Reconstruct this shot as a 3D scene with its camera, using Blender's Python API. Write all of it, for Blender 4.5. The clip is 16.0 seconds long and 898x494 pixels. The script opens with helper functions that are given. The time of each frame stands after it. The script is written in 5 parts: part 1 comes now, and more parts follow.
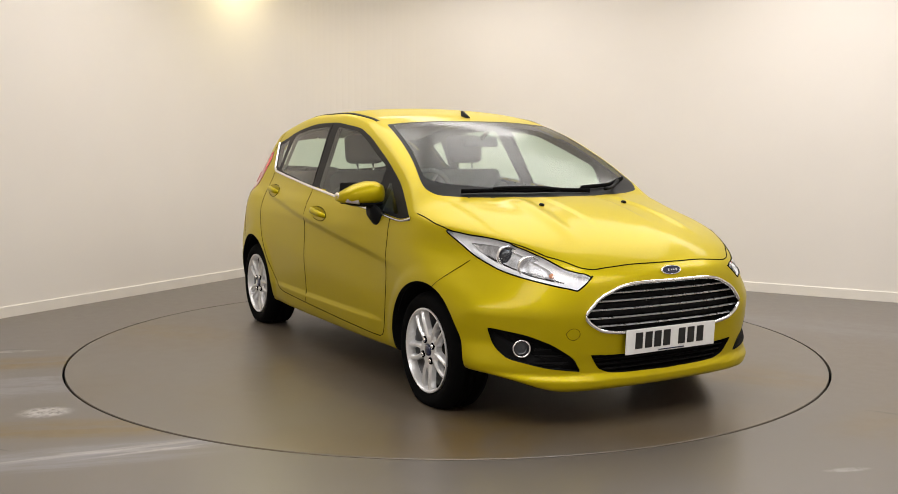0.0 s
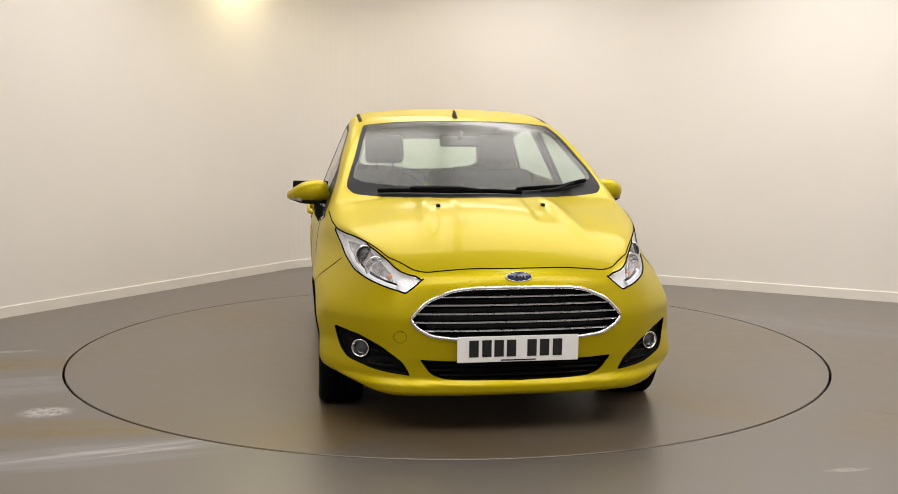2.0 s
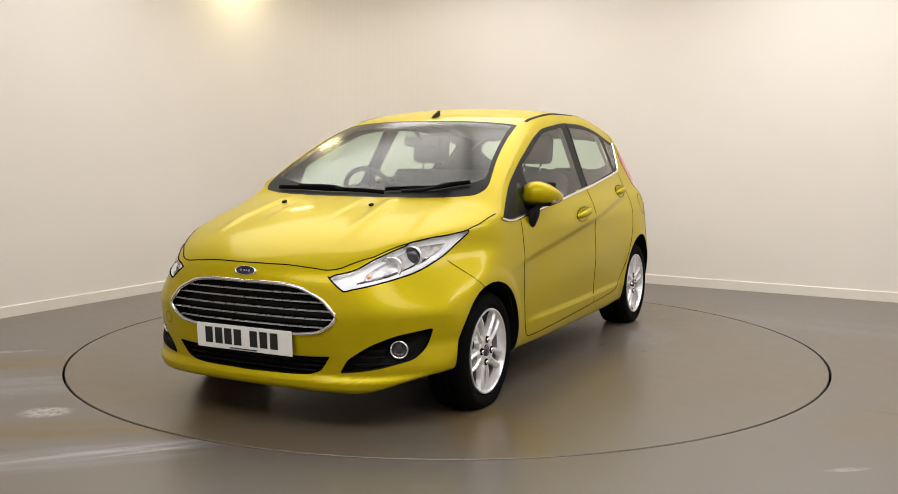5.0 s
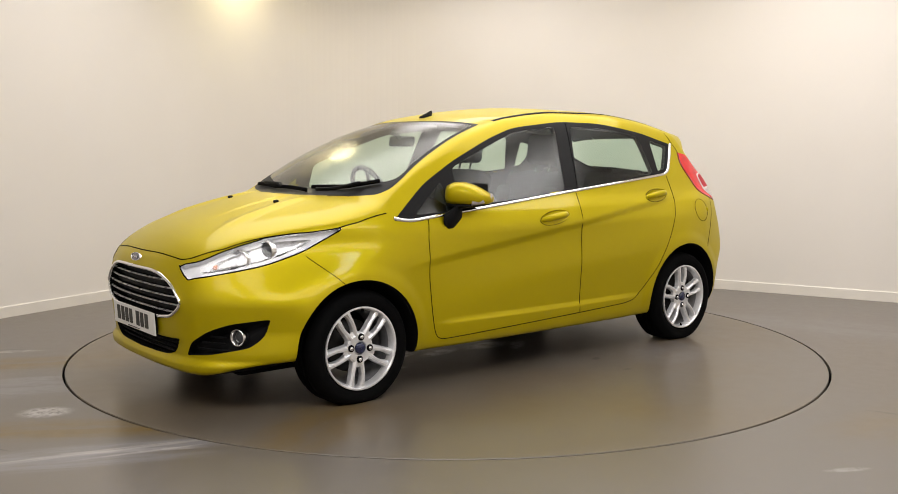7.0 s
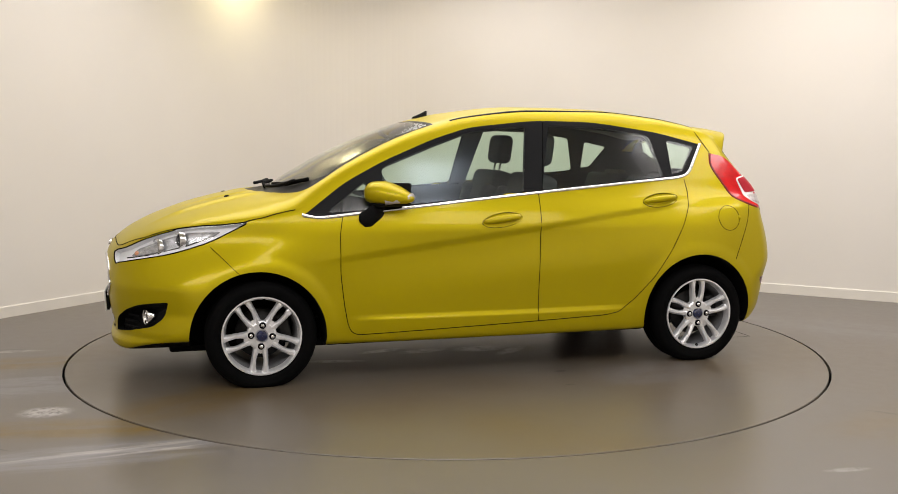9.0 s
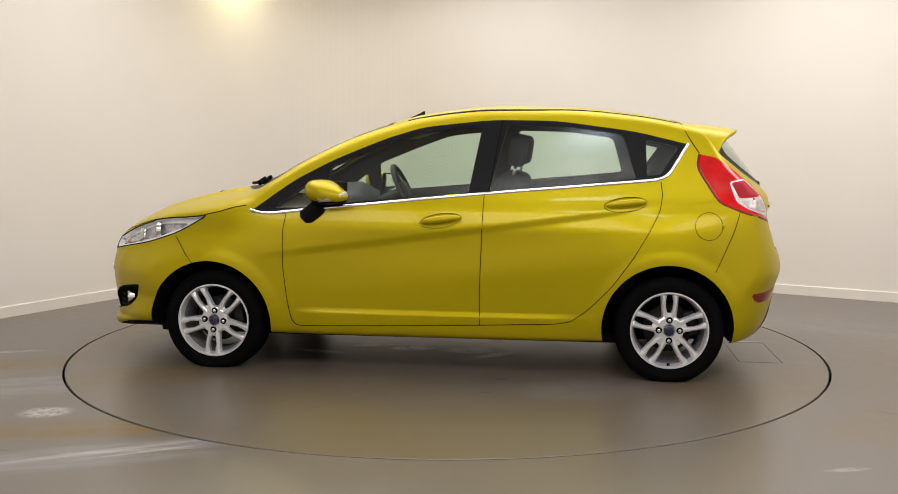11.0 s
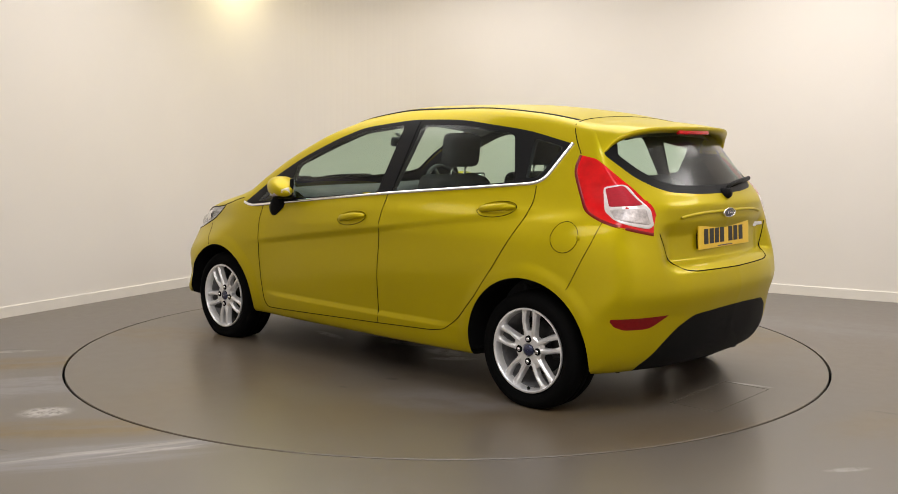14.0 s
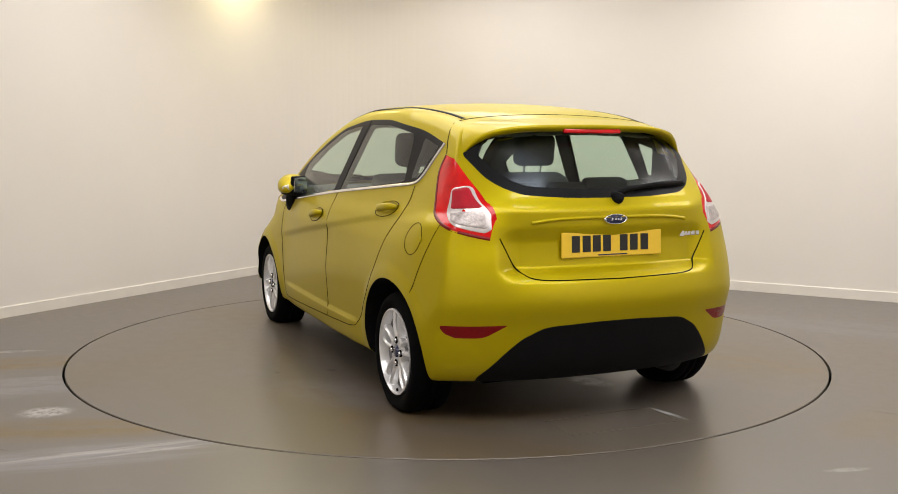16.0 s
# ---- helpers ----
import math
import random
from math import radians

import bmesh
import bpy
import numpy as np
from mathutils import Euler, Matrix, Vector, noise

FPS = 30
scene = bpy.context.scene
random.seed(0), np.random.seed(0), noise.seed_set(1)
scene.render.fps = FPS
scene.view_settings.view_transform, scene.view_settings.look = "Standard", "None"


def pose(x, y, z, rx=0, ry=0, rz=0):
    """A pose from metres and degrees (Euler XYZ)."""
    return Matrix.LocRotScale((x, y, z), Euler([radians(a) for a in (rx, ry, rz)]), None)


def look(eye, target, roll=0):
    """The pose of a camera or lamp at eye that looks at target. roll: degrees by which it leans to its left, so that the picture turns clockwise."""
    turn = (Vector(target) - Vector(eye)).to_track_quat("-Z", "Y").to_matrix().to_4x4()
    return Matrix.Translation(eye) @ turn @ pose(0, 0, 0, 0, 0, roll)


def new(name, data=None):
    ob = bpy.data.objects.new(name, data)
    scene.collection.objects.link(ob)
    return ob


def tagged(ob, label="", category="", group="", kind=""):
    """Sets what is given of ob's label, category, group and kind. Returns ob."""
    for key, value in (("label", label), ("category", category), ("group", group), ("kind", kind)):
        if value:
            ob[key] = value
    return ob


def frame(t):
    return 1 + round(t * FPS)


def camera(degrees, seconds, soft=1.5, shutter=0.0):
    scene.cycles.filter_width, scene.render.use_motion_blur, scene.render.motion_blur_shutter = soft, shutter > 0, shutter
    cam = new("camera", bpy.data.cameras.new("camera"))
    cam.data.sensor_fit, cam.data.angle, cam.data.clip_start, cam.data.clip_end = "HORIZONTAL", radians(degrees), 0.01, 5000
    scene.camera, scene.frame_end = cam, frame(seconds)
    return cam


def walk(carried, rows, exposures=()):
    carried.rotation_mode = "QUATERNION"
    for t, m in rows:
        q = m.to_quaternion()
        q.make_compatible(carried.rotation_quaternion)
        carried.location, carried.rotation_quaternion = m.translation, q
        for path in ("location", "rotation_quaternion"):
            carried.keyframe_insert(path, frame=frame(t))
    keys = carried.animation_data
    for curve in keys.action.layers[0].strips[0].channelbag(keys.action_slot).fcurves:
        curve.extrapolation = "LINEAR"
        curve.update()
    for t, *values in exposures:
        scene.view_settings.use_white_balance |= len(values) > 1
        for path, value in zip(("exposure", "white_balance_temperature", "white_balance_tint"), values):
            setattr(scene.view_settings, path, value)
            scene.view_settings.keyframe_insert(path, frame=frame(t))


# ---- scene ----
# ---- camera ----
cam = camera(50.22, 16.0, soft=0.9)
EYE = Vector((0.0, -5.941, 1.246))
AIM = EYE + Vector((math.sin(radians(0.095)) * math.cos(radians(6.103)), math.cos(radians(0.095)) * math.cos(radians(6.103)), -math.sin(radians(6.103))))
walk(cam, [(0.0, look(EYE, AIM, 0.163)), (16.0, look(EYE, AIM, 0.163))], [(0.0, 0.0), (16.0, 0.0)])

# ---- light ----
CEILING = 3.05
world = bpy.data.worlds.new("world")
scene.world = world
world.use_nodes = True
world.node_tree.nodes["Background"].inputs[0].default_value = (0.9, 0.95, 1.0, 1)
world.node_tree.nodes["Background"].inputs[1].default_value = 0.05


def unseen_lamp(x, y, sx, sy, watts, colour, turn=0):
    data = bpy.data.lights.new("unseen_lamp", "AREA")
    data.shape, data.size, data.size_y, data.energy, data.color = "RECTANGLE", sx, sy, watts, colour
    lamp = new("unseen_lamp", data)
    lamp.matrix_basis = pose(x, y, CEILING - 0.075, 0, 0, turn)
    return lamp


NEUTRAL, COOL, WARM = (0.988, 0.957, 0.950), (0.72, 0.84, 1.0), (1.0, 0.88, 0.48)
# Added lamps, out of view: NEUTRAL set by brightness, COOL from a window reflection
LAMPS = [(-2.3, -3.9, 2.0, 1.5, 45, NEUTRAL, 0), (0.0, -3.9, 2.0, 1.5, 45, NEUTRAL, 0), (2.3, -3.9, 2.0, 1.5, 45, NEUTRAL, 0), (-1.35, 0.3, 2.6, 2.4, 53, NEUTRAL, 0), (1.35, 0.3, 2.6, 2.4, 53, NEUTRAL, 0), (3.75, -0.9, 1.0, 1.8, 40, NEUTRAL, -30),
         (0.9, -2.5, 0.6, 0.35, 10, COOL, 0), (0.1, 2.62, 2.2, 0.55, 21, NEUTRAL, -30), (2.9, 1.05, 1.8, 0.55, 17, NEUTRAL, -30)]
for lamp_row in LAMPS:
    unseen_lamp(*lamp_row)
unseen_lamp(-1.74, 2.86, 0.30, 0.30, 9, WARM)


# ---- materials ----
def material(name, colour, rough=0.5, metal=0.0, noise_amount=0.0, noise_scale=20.0, bump=0.0, bump_scale=200.0, coat=0.0, detail=4.0, second=None, second_scale=3.0, second_amount=0.5, emit=0.0, shine=0.5):
    m = bpy.data.materials.new(name)
    m.use_nodes = True
    t = m.node_tree
    b = t.nodes["Principled BSDF"]
    b.inputs["Base Color"].default_value = (*colour, 1)
    b.inputs["Roughness"].default_value = rough
    b.inputs["Metallic"].default_value = metal
    b.inputs["Coat Weight"].default_value = coat
    b.inputs["Specular IOR Level"].default_value = shine
    b.inputs["Coat Roughness"].default_value = 0.04
    if emit:
        b.inputs["Emission Color"].default_value = (*colour, 1)
        b.inputs["Emission Strength"].default_value = emit
    if noise_amount or bump or second:
        co = t.nodes.new("ShaderNodeTexCoord")
    if noise_amount or second:
        n = t.nodes.new("ShaderNodeTexNoise")
        n.inputs["Scale"].default_value, n.inputs["Detail"].default_value = noise_scale, detail
        t.links.new(co.outputs["Object"], n.inputs["Vector"])
        r = t.nodes.new("ShaderNodeMapRange")
        r.inputs[1].default_value, r.inputs[2].default_value = 0.25, 0.75
        r.inputs[3].default_value, r.inputs[4].default_value = 1 - noise_amount, 1 + noise_amount
        t.links.new(n.outputs["Fac"], r.inputs[0])
        mul = t.nodes.new("ShaderNodeVectorMath")
        mul.operation = "SCALE"
        mul.inputs[0].default_value = colour
        t.links.new(r.outputs[0], mul.inputs["Scale"])
        last = mul.outputs[0]
        if second:
            n2 = t.nodes.new("ShaderNodeTexNoise")
            n2.inputs["Scale"].default_value, n2.inputs["Detail"].default_value = second_scale, 5.0
            t.links.new(co.outputs["Object"], n2.inputs["Vector"])
            r2 = t.nodes.new("ShaderNodeMapRange")
            r2.inputs[1].default_value, r2.inputs[2].default_value = 0.42, 0.7
            r2.inputs[3].default_value, r2.inputs[4].default_value = 0.0, second_amount
            t.links.new(n2.outputs["Fac"], r2.inputs[0])
            mix = t.nodes.new("ShaderNodeMix")
            mix.data_type = "RGBA"
            t.links.new(r2.outputs[0], mix.inputs["Factor"])
            t.links.new(last, mix.inputs["A"])
            mix.inputs["B"].default_value = (*second, 1)
            last = mix.outputs["Result"]
        t.links.new(last, b.inputs["Base Color"])
        rr = t.nodes.new("ShaderNodeMapRange")
        rr.inputs[3].default_value, rr.inputs[4].default_value = rough * 0.85, min(1.0, rough * 1.15)
        t.links.new(n.outputs["Fac"], rr.inputs[0])
        t.links.new(rr.outputs[0], b.inputs["Roughness"])
    if bump:
        nb = t.nodes.new("ShaderNodeTexNoise")
        nb.inputs["Scale"].default_value, nb.inputs["Detail"].default_value = bump_scale, 3.0
        t.links.new(co.outputs["Object"], nb.inputs["Vector"])
        bp = t.nodes.new("ShaderNodeBump")
        bp.inputs["Strength"].default_value, bp.inputs["Distance"].default_value = bump, 0.002
        t.links.new(nb.outputs["Fac"], bp.inputs["Height"])
        t.links.new(bp.outputs[0], b.inputs["Normal"])
    return m


def car_paint():
    m = material("mustard_metallic_paint", (0.475, 0.378, 0.001), 0.44, 0.50, 0.06, 900.0, 0.0, 200.0, 0.28, shine=0.12)
    t = m.node_tree
    b = t.nodes["Principled BSDF"]
    b.inputs["Coat Roughness"].default_value = 0.10
    return m


def clear_glass(name, tint, gloss=1.0, rough=0.03):
    m = bpy.data.materials.new(name)
    m.use_nodes = True
    t = m.node_tree
    t.nodes.remove(t.nodes["Principled BSDF"])
    out = t.nodes["Material Output"]
    tr = t.nodes.new("ShaderNodeBsdfTransparent")
    tr.inputs[0].default_value = (*tint, 1)
    gl = t.nodes.new("ShaderNodeBsdfGlossy")
    gl.inputs["Roughness"].default_value = rough
    gl.inputs["Color"].default_value = (gloss, gloss, gloss, 1)
    edge = t.nodes.new("ShaderNodeLayerWeight")
    edge.inputs["Blend"].default_value = 0.5
    power = t.nodes.new("ShaderNodeMath")
    power.operation = "POWER"
    power.inputs[1].default_value = 5.0
    t.links.new(edge.outputs["Facing"], power.inputs[0])
    fr = t.nodes.new("ShaderNodeMath")
    fr.operation = "MULTIPLY_ADD"
    fr.inputs[1].default_value, fr.inputs[2].default_value = 0.85, 0.045
    t.links.new(power.outputs[0], fr.inputs[0])
    mix = t.nodes.new("ShaderNodeMixShader")
    t.links.new(fr.outputs[0], mix.inputs[0])
    t.links.new(tr.outputs[0], mix.inputs[1])
    t.links.new(gl.outputs[0], mix.inputs[2])
    t.links.new(mix.outputs[0], out.inputs["Surface"])
    return m


PAINT = car_paint()
GLASS = clear_glass("tinted_window_glass", (0.76, 0.88, 0.81), 1.0, 0.20)
LENS = clear_glass("clear_lamp_lens", (0.95, 0.96, 0.97))
BLACK_GLOSS = material("satin_black_trim", (0.007, 0.007, 0.008), 0.45, 0, 0.1, 60, shine=0.12)
BLACK_PLASTIC = material("grained_black_plastic", (0.006, 0.006, 0.0065), 0.55, 0, 0.15, 40, 0.4, 900, shine=0.08)
SEAM = material("panel_gap_shadow_black", (0.003, 0.003, 0.003), 0.9, shine=0.03)
JOINT = material("dirty_joint_filler", (0.085, 0.074, 0.062), 0.7, 0, 0.3, 30)
RUBBER = material("tyre_rubber", (0.0035, 0.0035, 0.0036), 0.75, 0, 0.2, 30, 0.3, 400, shine=0.04)
CHROME = material("chrome", (0.86, 0.86, 0.87), 0.09, 1.0, 0.03, 30)
ALLOY = material("silver_alloy", (0.80, 0.80, 0.81), 0.30, 0.55, 0.06, 60)
# the rim's alloy darkened: shade inside the wheel put into the colour
SHADED_BARREL = material("shade_grey_rim_barrel", (0.30, 0.30, 0.31), 0.5, 0.5, 0.2, 40)
DARK_METAL = material("dull_brake_steel", (0.018, 0.017, 0.016), 0.55, 0.5, 0.3, 40)
RED_INNER = material("pale_red_lens", (0.42, 0.014, 0.028), 0.4, 0, 0.2, 140, 0.0, 400, 0.0, shine=0.15)
CLEAR_FACET = material("faceted_clear_lens", (0.52, 0.47, 0.46), 0.3, 0.3, 0.35, 60, 0.6, 120, 0.2, shine=0.3)
RED_LENS = material("red_lamp_lens", (0.62, 0.004, 0.007), 0.15, 0, 0.22, 18, 0.25, 60, 0.5, shine=0.3)
DEEP_RED = material("deep_red_reflector", (0.17, 0.003, 0.004), 0.25, 0, 0.15, 90, 0.3, 300, 0.2, shine=0.2)
CLEAR_SILVER = material("silvered_lamp_inside", (0.74, 0.69, 0.69), 0.3, 0.5, 0.08, 60)
AMBER = material("amber_bulb", (0.70, 0.30, 0.16), 0.25, 0, 0.1, 60)
FABRIC = material("charcoal_seat_fabric", (0.035, 0.036, 0.04), 0.85, 0, 0.25, 160, 0.5, 700)
CABIN = material("dark_cabin_plastic", (0.03, 0.031, 0.034), 0.62, 0, 0.15, 50, 0.3, 600)
HEADLINER = material("grey_headliner", (0.34, 0.34, 0.32), 0.9, 0, 0.08, 120, 0.3, 600)
PLATE_WHITE = material("white_plate", (0.78, 0.78, 0.76), 0.3, 0, 0.03, 30)
PLATE_YELLOW = material("yellow_plate", (0.80, 0.52, 0.03), 0.3, 0, 0.03, 30)
INK = material("black_ink", (0.01, 0.01, 0.01), 0.4)
BLUE = material("blue_enamel", (0.006, 0.012, 0.06), 0.2, 0.2, 0.05, 30, 0, 200, 1.0)
MIRROR = material("mirror_silver", (0.9, 0.9, 0.9), 0.02, 1.0)
WALL = material("cream_painted_wall", (0.74, 0.70, 0.65), 0.75, 0, 0.02, 1.5, 0.12, 260, second=(0.69, 0.635, 0.57), second_scale=0.9, second_amount=0.18)
SKIRTING = material("off_white_skirting_paint", (0.74, 0.70, 0.64), 0.45, 0, 0.03, 6)
CEILING_PAINT = material("white_ceiling_paint", (0.8, 0.79, 0.76), 0.85, 0, 0.03, 2)
DIFFUSER = material("lit_diffuser", (1.0, 0.95, 0.86), 0.6, emit=0.3)


# ---- mesh helpers ----
def mesh_object(name, verts, faces, mat, parent=None, label="", smooth=True, normals=None):
    me = bpy.data.meshes.new(name)
    me.from_pydata([tuple(v) for v in verts], [], [tuple(f) for f in faces])
    if smooth:
        me.polygons.foreach_set("use_smooth", [True] * len(me.polygons))
    if normals is not None:
        me.normals_split_custom_set_from_vertices([tuple(n) for n in normals])
    me.materials.append(mat)
    me.update()
    ob = new(name, me)
    ob.parent = parent
    if label:
        ob["label"] = label
    return ob


def part(name, bm, mat, parent=None, label="", smooth=True):
    me = bpy.data.meshes.new(name)
    bmesh.ops.recalc_face_normals(bm, faces=bm.faces)
    for f in bm.faces:
        f.smooth = smooth
    bm.to_mesh(me)
    bm.free()
    me.materials.append(mat)
    ob = new(name, me)
    ob.parent = parent
    if label:
        ob["label"] = label
    return ob


def box(bm, size, m, bevel=0.0, segments=2):
    made = bmesh.ops.create_cube(bm, size=1.0, matrix=m @ Matrix.Diagonal((*size, 1)))
    if bevel:
        edges = list({e for v in made["verts"] for e in v.link_edges})
        bmesh.ops.bevel(bm, geom=edges, offset=bevel, segments=segments, affect="EDGES", profile=0.6)


def tube(bm, points, radius, sides=10, flat=1.0):
    """A round bar along points."""
    pts = [Vector(p) for p in points]
    rings = []
    for i, p in enumerate(pts):
        d = (pts[min(i + 1, len(pts) - 1)] - pts[max(i - 1, 0)]).normalized()
        side = d.cross(Vector((0, 0, 1)))
        side = side.normalized() if side.length > 1e-3 else Vector((1, 0, 0))
        up = side.cross(d)
        rings.append([bm.verts.new(p + radius * (math.cos(a) * side + flat * math.sin(a) * up)) for a in [2 * math.pi * k / sides for k in range(sides)]])
    for a, b in zip(rings, rings[1:]):
        for k in range(sides):
            bm.faces.new((a[k], a[(k + 1) % sides], b[(k + 1) % sides], b[k]))
    bm.faces.new(rings[0][::-1])
    bm.faces.new(rings[-1])


def lathe(bm, profile, turns=48, m=Matrix()):
    """Revolves (radius, y) rows about the y axis."""
    rings = [[bm.verts.new(m @ Vector((r * math.cos(a), y, r * math.sin(a)))) for a in [2 * math.pi * k / turns for k in range(turns)]] for r, y in profile]
    for a, b in zip(rings, rings[1:]):
        for k in range(turns):
            bm.faces.new((a[k], a[(k + 1) % turns], b[(k + 1) % turns], b[k]))


def pchip(xs, ys):
    """A smooth curve through rows, without overshoot."""
    xs, ys = np.array(xs, float), np.array(ys, float)
    h, d = np.diff(xs), np.diff(ys) / np.diff(xs)
    m = np.zeros(len(xs))
    m[0], m[-1] = d[0], d[-1]
    ok = d[:-1] * d[1:] > 0
    m[1:-1][ok] = 2 * d[:-1][ok] * d[1:][ok] / (d[:-1][ok] + d[1:][ok])

    def curve(x):
        x = np.asarray(x, float)
        i = np.clip(np.searchsorted(xs, x) - 1, 0, len(h) - 1)
        s = (np.clip(x, xs[0], xs[-1]) - xs[i]) / h[i]
        y = ys[i] * (1 + 2 * s) * (1 - s) ** 2 + m[i] * h[i] * s * (1 - s) ** 2 + ys[i + 1] * s * s * (3 - 2 * s) + m[i + 1] * h[i] * s * s * (s - 1)
        return y + np.where(x < xs[0], (x - xs[0]) * m[0], 0) + np.where(x > xs[-1], (x - xs[-1]) * m[-1], 0)
    return curve


# ---- the room ----
CORNER = Vector((-1.13, 4.41, 0))
ALONG_LEFT, ALONG_RIGHT = Vector((-0.5, -0.866, 0)), Vector((0.862, -0.507, 0))
RADIUS_TABLE, RADIUS_CORNER = 2.246, 1.0


def corner_path(inset, n=24):
    """The foot of the two walls: along one, round the soft corner, along the other."""
    a, b = ALONG_LEFT.normalized(), ALONG_RIGHT.normalized()
    centre = CORNER + RADIUS_CORNER * (a + b)
    r = RADIUS_CORNER - inset
    start, end = -b, -a
    pts = [centre + r * start + a * 8.2]
    for k in range(n + 1):
        s = k / n * math.pi / 2
        pts.append(centre + r * (math.cos(s) * start + math.sin(s) * end))
    pts.append(centre + r * end + b * 7.4)
    return pts


def wall_run(name, path_in, path_out, z0, z1, mat, label, category, kind="structure", lip=0.0):
    verts, faces = [], []
    for p, q in zip(path_in, path_out):
        verts += [(p.x, p.y, z0), (p.x, p.y, z1 - lip), (p.x + (q.x - p.x) * min(1, lip * 60), p.y + (q.y - p.y) * min(1, lip * 60), z1), (q.x, q.y, z1), (q.x, q.y, z0)]
    for i in range(len(path_in) - 1):
        for k in range(5):
            faces.append((5 * i + k, 5 * i + (k + 1) % 5, 5 * i + 5 + (k + 1) % 5, 5 * i + 5 + k))
    n = 5 * (len(path_in) - 1)
    faces += [(0, 1, 2, 3, 4), (n + 4, n + 3, n + 2, n + 1, n)]
    ob = mesh_object(name, verts, faces, mat, smooth=False)
    return tagged(ob, label, category, kind=kind)


wall_run("wall_north", corner_path(0), corner_path(-0.15), 0, CEILING, WALL, "plain cream painted studio wall with a rounded corner", "wall")
wall_run("baseboard", corner_path(0.014), corner_path(0.001), 0, 0.082, SKIRTING, "off-white painted skirting board along the wall foot", "baseboard", lip=0.006)


def room_box():
    path = corner_path(0)
    left, right = path[0], path[-1]
    far = left + right - CORNER
    for name, p, q in (("wall_south", left, far), ("wall_east", right, far)):
        d = (q - p).normalized()
        n = Vector((d.y, -d.x, 0))
        mid = (p + q) / 2
        if n.dot(mid) < 0:
            n = -n
        bm = bmesh.new()
        m = Matrix.Translation(mid + n * 0.08 + Vector((0, 0, CEILING / 2))) @ Matrix.Rotation(math.atan2(d.y, d.x), 4, "Z")
        box(bm, ((q - p).length + 0.3, 0.15, CEILING), m)
        tagged(part(name, bm, WALL, smooth=False), "plain cream painted studio wall", "wall", kind="structure")
    bm = bmesh.new()
    box(bm, (26, 26, 0.12), Matrix.Translation((0, -1.5, CEILING + 0.06)))
    tagged(part("ceiling", bm, CEILING_PAINT, smooth=False), "plain white painted ceiling", "ceiling", kind="structure")


room_box()


# panels drawn at the added lamps; none of them is in view
def unseen_lamp_panel(x, y, sx, sy, watts, colour, turn=0):
    base = new("unseen_lamp_panel")
    base.matrix_basis = pose(x, y, CEILING, 0, 0, turn)
    tagged(base, "rectangular ceiling lamp panel, unseen and added to light the studio", "ceiling light", "ceiling lights of the studio")
    bm = bmesh.new()
    for s in (-1, 1):
        box(bm, (sx + 0.08, 0.03, 0.06), pose(0, s * (sy / 2 + 0.025), -0.03), 0.004)
        box(bm, (0.03, sy + 0.02, 0.06), pose(s * (sx / 2 + 0.025), 0, -0.03), 0.004)
    part("frame", bm, CEILING_PAINT, base, smooth=False)
    bm = bmesh.new()
    box(bm, (sx + 0.015, sy + 0.015, 0.01), pose(0, 0, -0.035))
    part("diffuser", bm, DIFFUSER, base, smooth=False)


for lamp_row in LAMPS:
    unseen_lamp_panel(*lamp_row)


def stains(m, rows):
    """Worn marks and painted glints with a shape of their own: place, turn, half length and width, colour, strength,
    grain.
    """
    t = m.node_tree
    b = t.nodes["Principled BSDF"]
    co = t.nodes.new("ShaderNodeTexCoord")
    for x, y, turn, length, width, colour, strength, grain in rows:
        mp = t.nodes.new("ShaderNodeMapping")
        mp.vector_type = "TEXTURE"
        mp.inputs["Location"].default_value = (x, y, 0)
        mp.inputs["Rotation"].default_value = (0, 0, radians(turn))
        mp.inputs["Scale"].default_value = (length, width, 1)
        t.links.new(co.outputs["Object"], mp.inputs["Vector"])
        g = t.nodes.new("ShaderNodeTexGradient")
        g.gradient_type = "SPHERICAL"
        t.links.new(mp.outputs[0], g.inputs[0])
        n = t.nodes.new("ShaderNodeTexNoise")
        n.inputs["Scale"].default_value, n.inputs["Detail"].default_value, n.inputs["Roughness"].default_value = grain, 6.0, 0.65
        t.links.new(mp.outputs[0] if grain < 4 else co.outputs["Object"], n.inputs["Vector"])
        r = t.nodes.new("ShaderNodeMapRange")
        r.inputs[1].default_value, r.inputs[2].default_value = 0.34, 0.56
        t.links.new(n.outputs["Fac"], r.inputs[0])
        soft = t.nodes.new("ShaderNodeMapRange")
        soft.interpolation_type = "SMOOTHSTEP"
        soft.inputs[1].default_value, soft.inputs[2].default_value, soft.inputs[4].default_value = 0.0, 0.6, strength
        t.links.new(g.outputs["Fac"], soft.inputs[0])
        k = t.nodes.new("ShaderNodeMath")
        k.operation = "MULTIPLY"
        t.links.new(soft.outputs[0], k.inputs[0])
        t.links.new(r.outputs[0], k.inputs[1])
        mix = t.nodes.new("ShaderNodeMix")
        mix.data_type = "RGBA"
        t.links.new(k.outputs[0], mix.inputs["Factor"])
        t.links.new(b.inputs["Base Color"].links[0].from_socket, mix.inputs["A"])
        mix.inputs["B"].default_value = (*colour, 1)
        t.links.new(mix.outputs["Result"], b.inputs["Base Color"])
    return m


